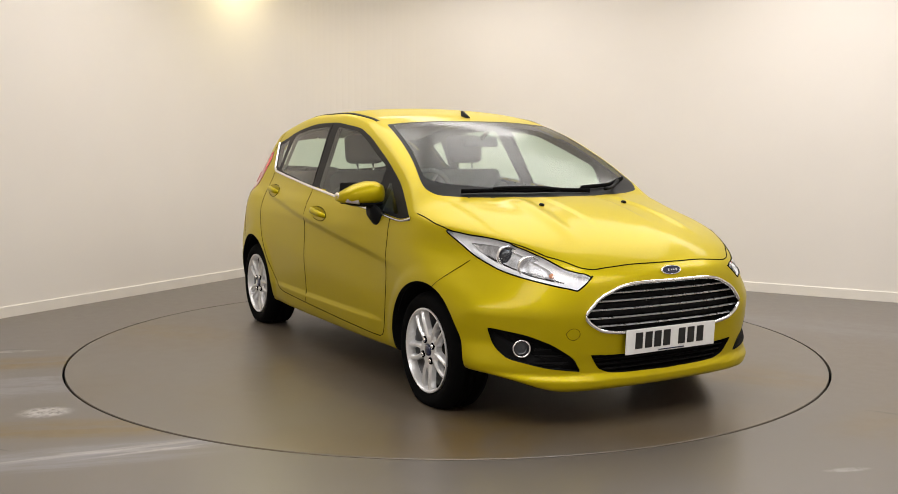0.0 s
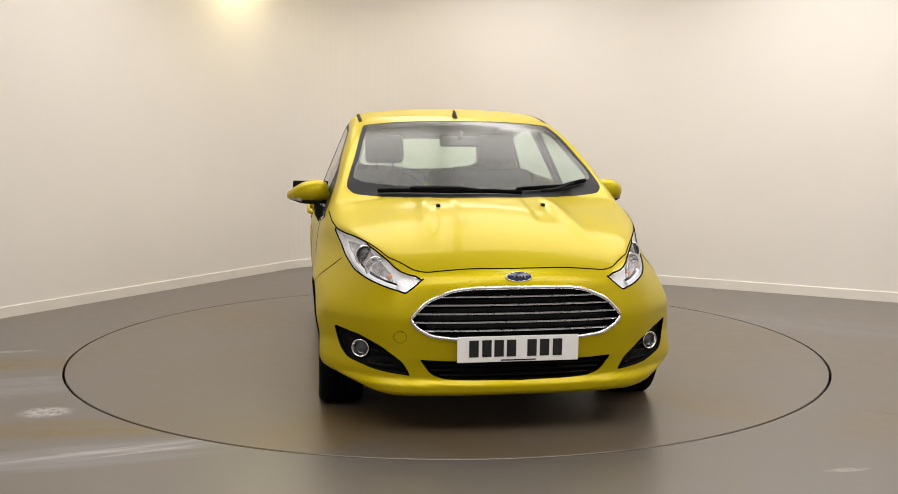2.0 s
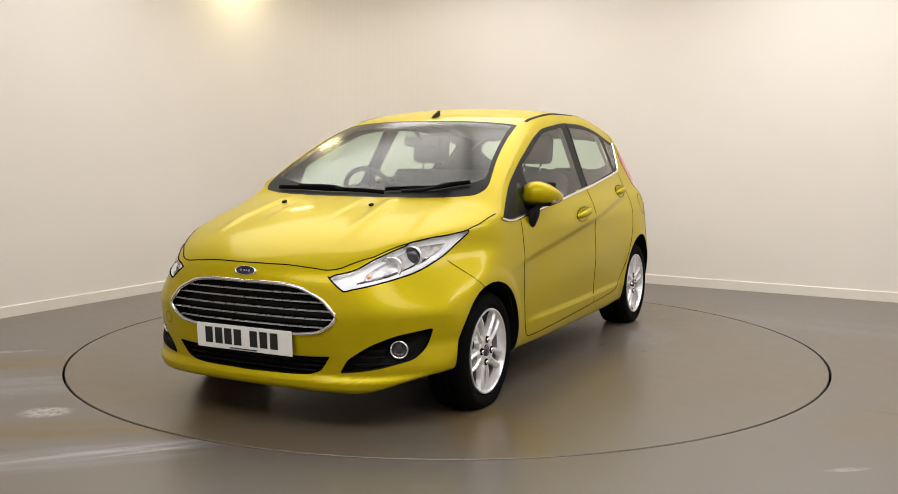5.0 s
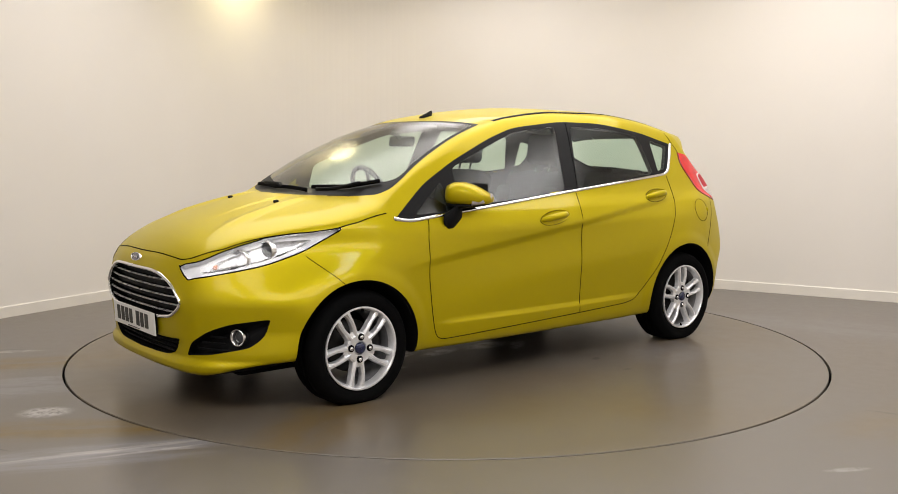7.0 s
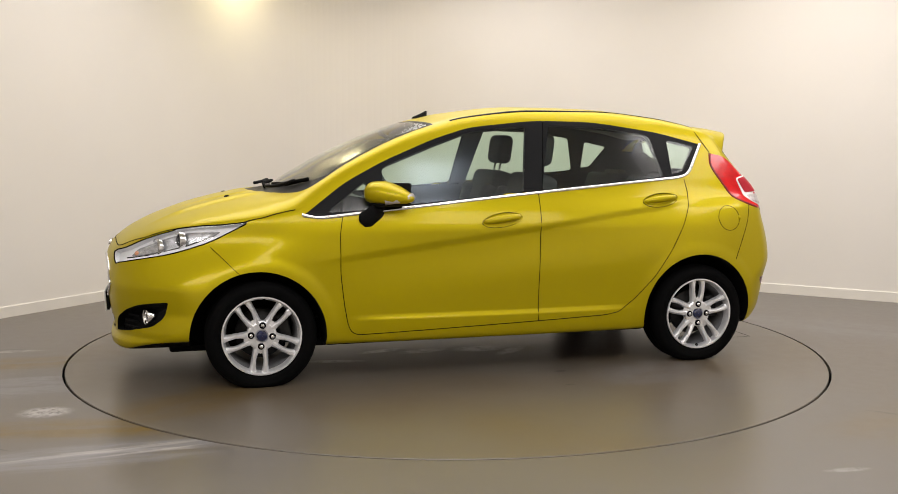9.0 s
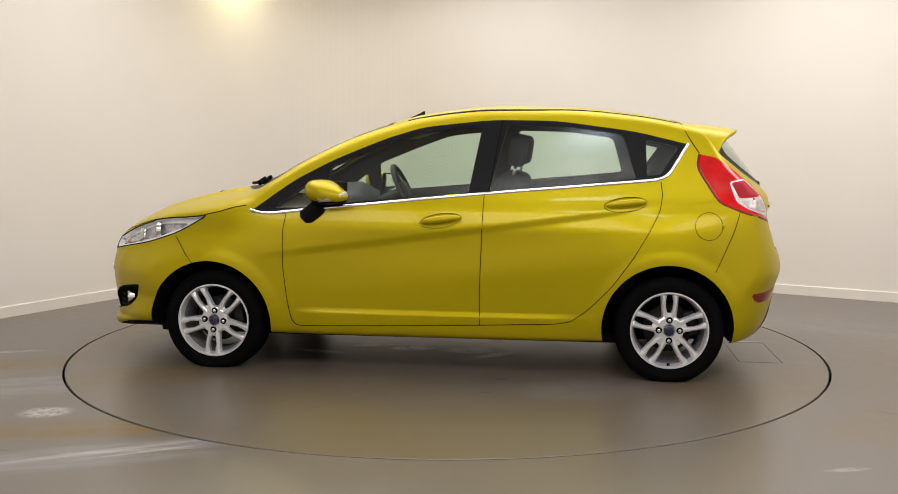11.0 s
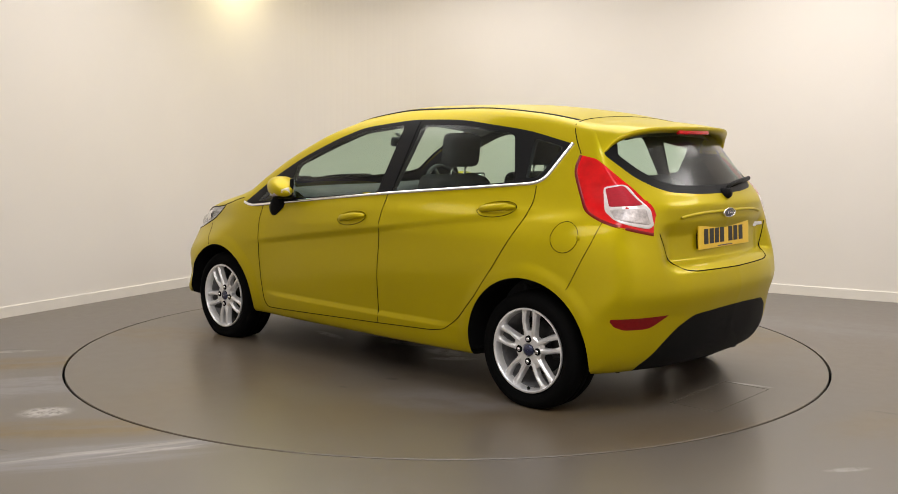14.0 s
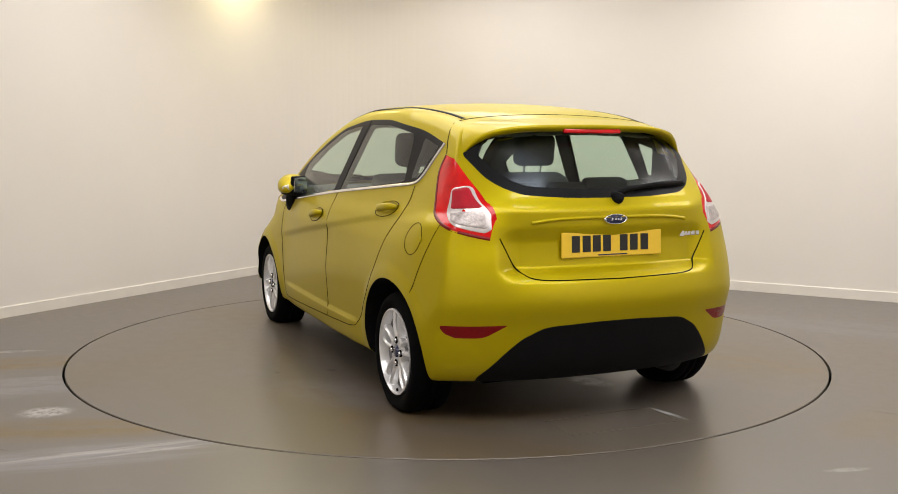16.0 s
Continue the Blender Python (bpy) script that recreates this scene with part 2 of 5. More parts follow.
# glossy chips on the deck: pale colour stands in for what they reflect
CHIP_GLINT = (0.62, 0.61, 0.60)
GREY_WEAR, PALE_WEAR, BROWN_WEAR, DARK_SPOT = (0.180, 0.173, 0.180), (0.40, 0.38, 0.37), (0.135, 0.086, 0.022), (0.03, 0.027, 0.022)
FLOOR = stains(material("grey_brown_painted_concrete", (0.122, 0.107, 0.093), 0.31, 0, 0.08, 14, 0.08, 160, shine=0.75, second=(0.118, 0.091, 0.060), second_scale=0.55, second_amount=0.5),
               [(-1.75, -1.86, 8, 1.25, 0.20, BROWN_WEAR, 1.0, 2.0), (-2.55, -0.62, 14, 1.0, 0.22, BROWN_WEAR, 1.0, 2.0), (-1.55, -2.20, 20, 1.0, 0.15, GREY_WEAR, 1.0, 2.5), (-1.45, -2.17, 24, 0.70, 0.035, PALE_WEAR, 0.55, 2.5), (-1.25, -2.16, 25, 0.35, 0.016, PALE_WEAR, 0.7, 3.0), (-2.3, -1.15, 12, 0.75, 0.25, GREY_WEAR, 0.9, 2.5),
                (-1.60, -2.33, 15, 0.9, 0.10, GREY_WEAR, 0.8, 2.5), (-1.87, -1.57, 8, 0.17, 0.13, DARK_SPOT, 0.35, 9.0), (-1.87, -1.58, 10, 0.15, 0.115, PALE_WEAR, 0.95, 30.0), (-2.62, -0.27, 10, 0.22, 0.05, PALE_WEAR, 0.7, 9.0), (-2.62, -0.22, 10, 0.20, 0.03, DARK_SPOT, 0.4, 6.0), (-2.15, -0.93, 12, 0.28, 0.06, GREY_WEAR, 1.0, 9.0), (-1.25, -2.13, 10, 0.45, 0.03, PALE_WEAR, 0.4, 8.0),
                (2.05, -1.55, -30, 0.10, 0.02, DARK_SPOT, 0.7, 20.0), (1.55, -2.35, 10, 0.12, 0.03, PALE_WEAR, 0.5, 20.0), (-1.90, -2.10, -22, 0.16, 0.010, DARK_SPOT, 0.9, 6.0), (2.6, 0.6, -30, 1.4, 0.4, GREY_WEAR, 0.4, 2.0), (2.3, -1.6, 30, 1.0, 0.35, BROWN_WEAR, 0.45, 2.0), (-2.17, 0.66, 15, 0.05, 0.03, DARK_SPOT, 1.0, 3.0)])
TABLE_TOP = stains(material("worn_grey_brown_turntable_paint", (0.122, 0.104, 0.084), 0.31, 0, 0.08, 10, 0.08, 160, shine=0.75, second=(0.118, 0.081, 0.038), second_scale=0.8, second_amount=0.75),
                   [(-1.20, -0.30, 20, 0.16, 0.10, CHIP_GLINT, 0.9, 14.0), (-0.16, 0.20, 0, 0.22, 0.10, CHIP_GLINT, 0.95, 12.0), (-0.32, 0.30, 40, 0.18, 0.06, CHIP_GLINT, 0.9, 14.0), (0.20, 0.18, 10, 0.20, 0.07, CHIP_GLINT, 0.9, 12.0), (0.45, 0.12, 15, 0.18, 0.05, CHIP_GLINT, 0.9, 12.0), (0.75, 0.33, -10, 0.20, 0.05, CHIP_GLINT, 0.8, 12.0),
                    (-0.35, 1.17, 0, 0.035, 0.022, DARK_SPOT, 0.95, 3.0), (-0.41, 0.88, 20, 0.05, 0.03, DARK_SPOT, 0.8, 4.0), (-0.9, 1.0, 30, 0.5, 0.3, GREY_WEAR, 0.5, 2.0), (1.56, 1.00, 40, 0.6, 0.3, BROWN_WEAR, 0.6, 2.0), (1.75, -0.8, -40, 0.6, 0.35, BROWN_WEAR, 0.6, 2.0), (-1.5, 0.5, 80, 0.5, 0.25, BROWN_WEAR, 0.5, 2.0), (-1.2, -1.4, 40, 0.6, 0.3, BROWN_WEAR, 0.6, 2.0), (-1.85, -0.31, 10, 0.16, 0.02, CHIP_GLINT, 0.6, 12.0)])


def floor():
    n, r = 160, RADIUS_TABLE + 0.007
    verts, faces = [], []
    for k in range(n):
        a = 2 * math.pi * k / n
        c, s = math.cos(a), math.sin(a)
        f = 11.0 / max(abs(c), abs(s))
        verts += [(r * c, r * s, -0.15), (r * c, r * s, 0), (f * c, f * s - 1.5, 0)]
    for k in range(n):
        i, j = 3 * k, 3 * ((k + 1) % n)
        faces += [(i, j, j + 1, i + 1), (i + 1, j + 1, j + 2, i + 2)]
    tagged(mesh_object("floor", verts, faces, FLOOR, smooth=False), "grey-brown painted concrete floor with scuffs and stains", "floor", kind="structure")
    bm = bmesh.new()
    bmesh.ops.create_circle(bm, cap_ends=True, segments=64, radius=r + 0.3, matrix=pose(0, 0, -0.15))
    tagged(part("floor_pit", bm, SEAM, smooth=False), "black pit below the turntable gap", "pit", kind="structure")


floor()


def turntable():
    base = new("turntable")
    tagged(base, "round grey-brown painted steel turntable flush with floor", "turntable")
    bm = bmesh.new()
    lathe(bm, [(0.001, 0.001), (RADIUS_TABLE - 0.009, 0.001), (RADIUS_TABLE - 0.006, -0.002), (RADIUS_TABLE - 0.006, -0.1), (0.001, -0.1)], 160, Matrix.Rotation(radians(90), 4, "X"))
    part("deck", bm, TABLE_TOP, base, smooth=False)
    # black ring laid in the open gap to darken it as shade
    bm = bmesh.new()
    lathe(bm, [(RADIUS_TABLE - 0.0058, -0.016), (RADIUS_TABLE + 0.0065, -0.016), (RADIUS_TABLE + 0.0065, -0.05), (RADIUS_TABLE - 0.0058, -0.05)], 160, Matrix.Rotation(radians(90), 4, "X"))
    part("gap_shade_ring", bm, SEAM, base, "black ring put in the gap for its shade")
    for side in (-1, 1):
        bm = bmesh.new()
        box(bm, (0.24, 0.003, 0.003), pose(-1.86, side * 0.285, 0.0005))
        box(bm, (0.003, 0.57, 0.003), pose(-1.86 + side * 0.12, 0.0, 0.0005))
        part("hatch_joint", bm, JOINT, base, "dark joint of an access hatch")
    return base


TABLE = turntable()


# ---- the car: shape of the body ----
# x forward from the middle of the wheelbase, y to the car's left, z up from the ground
WHEEL_X, WHEEL_Y, TYRE = 1.2445, 0.820, 0.286
HUB_FRONT, HUB_REAR = 0.268, 0.276
ARCHES = ((1.259, 0.258, 0.346), (-1.233, 0.282, 0.343))
STATIONS = [1.6, 1.25, 0.8, 0.3, -0.25, -0.8, -1.2, -1.45, -1.7]
LEVELS = {0.16: [0.79, 0.815, 0.80, 0.805, 0.81, 0.805, 0.805, 0.79, 0.745],
          0.26: [0.835, 0.862, 0.822, 0.832, 0.834, 0.83, 0.85, 0.822, 0.78],
          0.44: [0.842, 0.870, 0.832, 0.842, 0.848, 0.843, 0.862, 0.835, 0.795],
          0.62: [0.812, 0.852, 0.838, 0.850, 0.858, 0.850, 0.853, 0.828, 0.772],
          0.78: [0.782, 0.824, 0.825, 0.850, 0.858, 0.845, 0.833, 0.812, 0.748],
          0.88: [0.750, 0.797, 0.800, 0.825, 0.832, 0.812, 0.793, 0.782, 0.72],
          0.96: [0.69, 0.74, 0.768, 0.790, 0.793, 0.764, 0.735, 0.722, 0.67],
          1.06: [0.63, 0.68, 0.722, 0.748, 0.752, 0.722, 0.690, 0.678, 0.625],
          1.20: [0.56, 0.61, 0.660, 0.687, 0.692, 0.672, 0.634, 0.620, 0.57],
          1.36: [0.44, 0.49, 0.566, 0.608, 0.622, 0.610, 0.567, 0.552, 0.50],
          1.50: [0.32, 0.38, 0.47, 0.525, 0.54, 0.54, 0.49, 0.47, 0.43]}
LEVEL_Z = np.array(list(LEVELS))
LEVEL_Y = [pchip(STATIONS[::-1], row[::-1]) for row in LEVELS.values()]
TOP = pchip([-1.8, -1.69, -1.45, -1.07, -0.67, -0.3, 0.1, 0.27, 0.5, 0.84, 1.0, 1.15, 1.22, 1.4, 1.6, 1.75, 1.88, 1.96, 2.0, 2.06],
            [1.265, 1.298, 1.356, 1.432, 1.469, 1.474, 1.434, 1.397, 1.326, 1.175, 1.085, 1.004, 0.992, 0.962, 0.915, 0.868, 0.810, 0.762, 0.732, 0.68])
NOSE = pchip([0.12, 0.18, 0.205, 0.228, 0.262, 0.30, 0.36, 0.45, 0.55, 0.64, 0.70, 0.75, 0.85], [1.95, 2.008, 2.026, 2.026, 2.004, 2.008, 2.022, 2.035, 2.042, 2.042, 2.032, 2.01, 1.97])
NOSE_PLAN = pchip([0, 0.2, 0.4, 0.5, 0.6, 0.67, 0.75, 0.82, 0.92], [0, 0.006, 0.03, 0.062, 0.13, 0.205, 0.31, 0.42, 0.65])
TAIL = pchip([0.15, 0.22, 0.30, 0.46, 0.58, 0.655, 0.69, 0.72, 0.82, 0.90, 0.95, 1.02, 1.12, 1.22, 1.30, 1.45], [1.70, 1.81, 1.855, 1.888, 1.918, 1.902, 1.87, 1.825, 1.815, 1.838, 1.838, 1.795, 1.73, 1.655, 1.585, 1.43])
TAIL_CORNER = pchip([0.15, 0.22, 0.30, 0.46, 0.58, 0.655, 0.74, 0.82, 0.90, 0.98, 1.12, 1.22, 1.30, 1.45], [1.70, 1.81, 1.855, 1.888, 1.918, 1.91, 1.89, 1.865, 1.845, 1.815, 1.73, 1.655, 1.585, 1.43])
TAIL_PLAN = pchip([0, 0.2, 0.4, 0.53, 0.65, 0.76, 0.85, 0.95], [0, 0.008, 0.035, 0.072, 0.122, 0.205, 0.35, 0.6])


def smooth_max(a, b, k):
    return 0.5 * (a + b + np.sqrt((a - b) ** 2 + k * k))


def ramp(x, a, b):
    s = np.clip((x - a) / (b - a), 0, 1)
    return s * s * (3 - 2 * s)


def side_width(x, z):
    """Half width of the flanks at a place on the side view, with the swage line in the doors."""
    rows = np.array([f(x) for f in LEVEL_Y])
    h = np.diff(LEVEL_Z)[:, None]
    d = np.diff(rows, axis=0) / h
    m = np.concatenate([d[:1], np.where(d[:-1] * d[1:] > 0, 2 * d[:-1] * d[1:] / np.where(d[:-1] + d[1:] == 0, 1, d[:-1] + d[1:]), 0), d[-1:]])
    i = np.clip(np.searchsorted(LEVEL_Z, z) - 1, 0, len(LEVEL_Z) - 2)
    j = np.arange(len(x))
    hh = h[i, 0]
    s = np.clip((z - LEVEL_Z[i]) / hh, 0, 1)
    y = rows[i, j] * (1 + 2 * s) * (1 - s) ** 2 + m[i, j] * hh * s * (1 - s) ** 2 + rows[i + 1, j] * s * s * (3 - 2 * s) + m[i + 1, j] * hh * s * s * (s - 1)
    y = y + np.where(z < LEVEL_Z[0], (z - LEVEL_Z[0]) * 0.6, 0)
    e = z - (0.672 + (0.84 - x) * 0.134)
    fade = ramp(x, -1.5, -1.0) * (1 - ramp(x, 0.6, 1.05))
    y = y - 0.013 * fade * ramp(-e, 0.0, 0.045) * (1 - ramp(-e, 0.06, 0.30))
    for cx, zc, r in ARCHES:
        away = np.hypot(x - cx, z - zc)
        y = y + 0.007 * (1 - ramp(away, r + 0.02, r + 0.085)) * ramp(z, 0.22, 0.34)
    y = y + 0.011 * ramp(-z, -0.355, -0.325) * ramp(x, -0.9, -0.6) * (1 - ramp(x, 0.6, 0.85))
    return y


def under_level(x, y):
    return 0.175 + 0.022 * ramp(x, -1.05, -0.9) * (1 - ramp(x, 0.9, 1.05)) + 0.03 * ramp(-x, 1.3, 1.7) + 0.072 * ramp(x, 1.3, 1.5) * ramp(y, 0.5, 0.82)


def body_value(p):
    """Below zero inside the body."""
    x, y, z = p[:, 0], np.abs(p[:, 1]), p[:, 2]
    side = y - side_width(x, z)
    bow = 0.17 * ramp(x, -0.1, 0.5)
    crown = 0.09 - 0.03 * ramp(x, 0.2, 0.5) + 0.06 * ramp(x, 1.0, 1.4)
    ridge = 0.012 * np.exp(-(((y - (0.30 + 0.10 * (x - 1.2))) / 0.038) ** 2)) * ramp(x, 1.16, 1.3) * (1 - ramp(x, 1.6, 1.85))
    ridge = ridge + 0.006 * (1 - ramp(y, 0.15, 0.19)) * ramp(x, 1.2, 1.3) * (1 - ramp(x, 1.45, 1.8))
    top = (z - TOP(x + bow * y * y) + crown * y * y - ridge) * 0.92
    front = x - NOSE(z) + NOSE_PLAN(y) * (0.82 + 0.18 * ramp(z, 0.27, 0.40) + 1.15 * ramp(z, 0.50, 0.80))
    corner = ramp(y, 0.44, 0.58)
    back = -x - TAIL(z) * (1 - corner) - TAIL_CORNER(z) * corner + TAIL_PLAN(y) * (1 + 0.7 * ramp(z, 0.95, 1.2))
    under = under_level(x, y) - z
    shell = smooth_max(side, top, 0.035 + 0.05 * ramp(x, 0.9, 1.3))
    shell = smooth_max(shell, front, 0.035)
    shell = smooth_max(shell, back, 0.02)
    return smooth_max(shell, under, 0.025)


def body_normal(p):
    e = 0.004
    g = np.stack([(body_value(p + e * d) - body_value(p - e * d)) for d in np.eye(3)], 1)
    return g / np.linalg.norm(g, axis=1)[:, None]


def on_body(start, goal):
    """Where the straight way from outside to inside meets the body."""
    lo, hi = np.zeros(len(start)), np.ones(len(start))
    for _ in range(26):
        mid = (lo + hi) / 2
        inside = body_value(start + (goal - start) * mid[:, None]) < 0
        hi, lo = np.where(inside, mid, hi), np.where(inside, lo, mid)
    return start + (goal - start) * hi[:, None]


def side_point(x, z, proud=0.0):
    x, z = np.atleast_1d(np.asarray(x, float)), np.atleast_1d(np.asarray(z, float))
    p = on_body(np.stack([x, np.full(len(x), 1.1), z], 1), np.stack([x, np.full(len(x), 0.0), z], 1))
    return p + proud * body_normal(p)


def front_point(y, z, proud=0.0):
    y, z = np.atleast_1d(np.asarray(y, float)), np.atleast_1d(np.asarray(z, float))
    p = on_body(np.stack([np.full(len(y), 2.3), y, z], 1), np.stack([np.full(len(y), 0.3), y, z], 1))
    return p + proud * body_normal(p)


def back_point(y, z, proud=0.0):
    y, z = np.atleast_1d(np.asarray(y, float)), np.atleast_1d(np.asarray(z, float))
    p = on_body(np.stack([np.full(len(y), -2.3), y, z], 1), np.stack([np.full(len(y), -0.5), y, z], 1))
    return p + proud * body_normal(p)


def top_point(x, y, proud=0.0):
    x, y = np.atleast_1d(np.asarray(x, float)), np.atleast_1d(np.asarray(y, float))
    p = on_body(np.stack([x, y, np.full(len(x), 1.8)], 1), np.stack([x, y, np.full(len(x), 0.3)], 1))
    return p + proud * body_normal(p)


def rounded(rows, n=4, closed=True, r=0.25):
    """A polygon with its corners cut round; a row may end in its own roundness."""
    pts = [np.array(q[:2], float) for q in rows]
    out = []
    for i, q in enumerate(pts):
        if not closed and i in (0, len(pts) - 1):
            out.append(q)
            continue
        k = rows[i][2] if len(rows[i]) > 2 else r
        a, b = pts[i - 1], pts[(i + 1) % len(pts)]
        u, v = q + (a - q) * k, q + (b - q) * k
        out += [(1 - s) ** 2 * u + 2 * s * (1 - s) * q + s * s * v for s in np.linspace(0, 1, n + 1)]
    return np.array(out)


def dense(path, step=0.012, closed=False):
    path = np.asarray(path, float)
    if closed:
        path = np.concatenate([path, path[:1]])
    seg = np.linalg.norm(np.diff(path, axis=0), axis=1)
    s = np.concatenate([[0], np.cumsum(seg)])
    t = np.linspace(0, s[-1], max(2, int(s[-1] / step)))
    return np.stack([np.interp(t, s, path[:, k]) for k in range(path.shape[1])], 1)


# outlines on the side view (x, z), the front and rear view (y, z) and the plan (x, y)
DAYLIGHT = rounded([(1.035, 0.872, 0.1), (0.80, 1.045), (0.58, 1.160), (0.30, 1.275), (0.09, 1.340), (-0.29, 1.380), (-0.64, 1.375), (-1.06, 1.318), (-1.340, 1.250, 0.08), (-1.245, 1.098), (-1.165, 1.050, 0.4), (-0.26, 0.978), (0.60, 0.893), (0.92, 0.858)])
FRONT_GLASS = rounded([(0.60, 0.92, 0.06), (0.598, 1.125, 0.12), (0.30, 1.243), (0.09, 1.318), (-0.238, 1.350, 0.08), (-0.175, 0.985, 0.05)])
REAR_GLASS = rounded([(-0.375, 1.352, 0.06), (-0.70, 1.342), (-0.995, 1.300, 0.12), (-1.062, 1.066, 0.06), (-0.285, 0.995, 0.05)])
QUARTER_GLASS = rounded([(-1.115, 1.276, 0.1), (-1.290, 1.237, 0.1), (-1.193, 1.092, 0.15), (-1.12, 1.082, 0.1)])
SAIL_GLASS = rounded([(0.90, 0.895, 0.1), (0.69, 1.055, 0.1), (0.67, 0.905, 0.1)])
FRONT_DOOR = rounded([(0.822, 0.94, 0.0), (0.838, 0.78), (0.838, 0.57), (0.82, 0.41), (0.80, 0.30, 0.5), (0.765, 0.25, 0.5), (-0.246, 0.285, 0.02), (-0.246, 0.50), (-0.262, 0.99, 0.0)])
REAR_DOOR = rounded([(-0.246, 0.285, 0.02), (-0.246, 0.50), (-0.262, 0.99, 0.0), (-1.185, 1.066, 0.1), (-1.203, 0.97, 0.4), (-1.185, 0.90), (-1.13, 0.795), (-1.05, 0.660), (-0.94, 0.506), (-0.822, 0.382), (-0.73, 0.312, 0.3), (-0.64, 0.300, 0.3)])
HEAD_LAMP = rounded([(2.03, 0.672, 0.05), (2.03, 0.630, 0.05), (1.95, 0.632, 0.1), (1.86, 0.652), (1.67, 0.688), (1.49, 0.745), (1.295, 0.846, 0.03), (1.47, 0.834), (1.62, 0.815), (1.74, 0.780), (1.826, 0.749), (1.918, 0.704)])
LAMP_END = np.array([(0.388, 0.694), (0.412, 0.671), (0.458, 0.634), (0.475, 0.622)])
TAIL_LAMP = rounded([(-1.397, 1.198, 0.1), (-1.383, 1.129, 0.3), (-1.456, 1.009), (-1.496, 0.945, 0.3), (-1.594, 0.904), (-1.70, 0.873), (-1.768, 0.845, 0.05), (-1.754, 0.957, 0.2), (-1.67, 1.042), (-1.53, 1.150), (-1.48, 1.182, 0.2)])
LAMP_FRAME = rounded([(-1.548, 1.055, 0.2), (-1.632, 1.070, 0.2), (-1.742, 0.960), (-1.764, 0.885, 0.1), (-1.757, 0.868, 0.1), (-1.64, 0.912), (-1.582, 0.950, 0.2)])
LAMP_RED = rounded([(-1.560, 1.047, 0.12), (-1.630, 1.062, 0.15), (-1.722, 0.975, 0.1), (-1.600, 0.966, 0.12)])
LAMP_CLEAR = rounded([(-1.604, 0.955, 0.12), (-1.730, 0.962, 0.1), (-1.757, 0.887, 0.1), (-1.645, 0.917, 0.12)])
SCREEN = rounded([(1.272, -0.2), (1.268, 0.08), (1.21, 0.25), (1.17, 0.345), (1.088, 0.53), (1.030, 0.640, 0.3), (0.955, 0.680, 0.3), (0.70, 0.617), (0.272, 0.547, 0.05), (0.30, 0.30), (0.324, 0.05), (0.324, -0.2)])
SCREEN_CLEAR = rounded([(1.125, -0.2), (1.12, 0.10), (1.075, 0.30), (1.01, 0.47), (0.955, 0.590, 0.3), (0.895, 0.642, 0.3), (0.70, 0.592), (0.305, 0.525, 0.05), (0.325, 0.30), (0.346, 0.05), (0.346, -0.2)])
BONNET = rounded([(1.992, -0.2), (1.990, 0.05), (1.970, 0.284), (1.953, 0.40, 0.2), (1.818, 0.532), (1.62, 0.628), (1.45, 0.696), (1.33, 0.735), (1.22, 0.757), (1.06, 0.768, 0.05), (0.985, 0.700, 0.2), (1.040, 0.650), (1.098, 0.538), (1.18, 0.352), (1.22, 0.255), (1.278, 0.08), (1.282, -0.2)])
REAR_SCREEN = rounded([(-0.2, 1.012), (0.20, 1.014), (0.41, 1.028), (0.487, 1.057, 0.4), (0.54, 1.10), (0.592, 1.20, 0.15), (0.53, 1.285), (0.33, 1.325), (0.0, 1.335), (-0.2, 1.335)])
REAR_CLEAR = rounded([(-0.2, 1.052), (0.20, 1.053), (0.38, 1.065), (0.44, 1.088, 0.4), (0.49, 1.13), (0.535, 1.20, 0.15), (0.49, 1.275), (0.31, 1.305), (0.0, 1.315), (-0.2, 1.315)])
TAILGATE = rounded([(-0.2, 0.664), (0.353, 0.668), (0.44, 0.682, 0.3), (0.486, 0.75), (0.538, 0.855, 0.1), (0.545, 0.96), (0.575, 1.05), (0.605, 1.15), (0.615, 1.205), (0.60, 1.40), (-0.2, 1.50)])
GRILLE = rounded([(-0.2, 0.653), (0.20, 0.651), (0.288, 0.638, 0.3), (0.39, 0.592), (0.458, 0.520, 0.3), (0.43, 0.483, 0.3), (0.37, 0.447, 0.3), (0.26, 0.434), (-0.2, 0.430)])
LOWER_GRILLE = rounded([(-0.2, 0.338), (0.30, 0.338), (0.415, 0.345, 0.08), (0.368, 0.278, 0.3), (0.30, 0.254), (-0.2, 0.246)])
FOG_POCKET = rounded([(0.764, 0.453, 0.1), (0.741, 0.363, 0.3), (0.711, 0.321), (0.591, 0.288), (0.452, 0.272, 0.05), (0.486, 0.332), (0.571, 0.393), (0.655, 0.431)])
REFLECTOR = rounded([(0.777, 0.471, 0.1), (0.517, 0.479, 0.05), (0.61, 0.421, 0.3), (0.718, 0.419, 0.2), (0.755, 0.436, 0.3)])
DIFFUSER_PANEL = rounded([(-0.2, 0.480), (0.10, 0.479), (0.35, 0.467), (0.45, 0.418), (0.51, 0.362), (0.615, 0.240, 0.1), (0.60, 0.10), (-0.2, 0.10)])


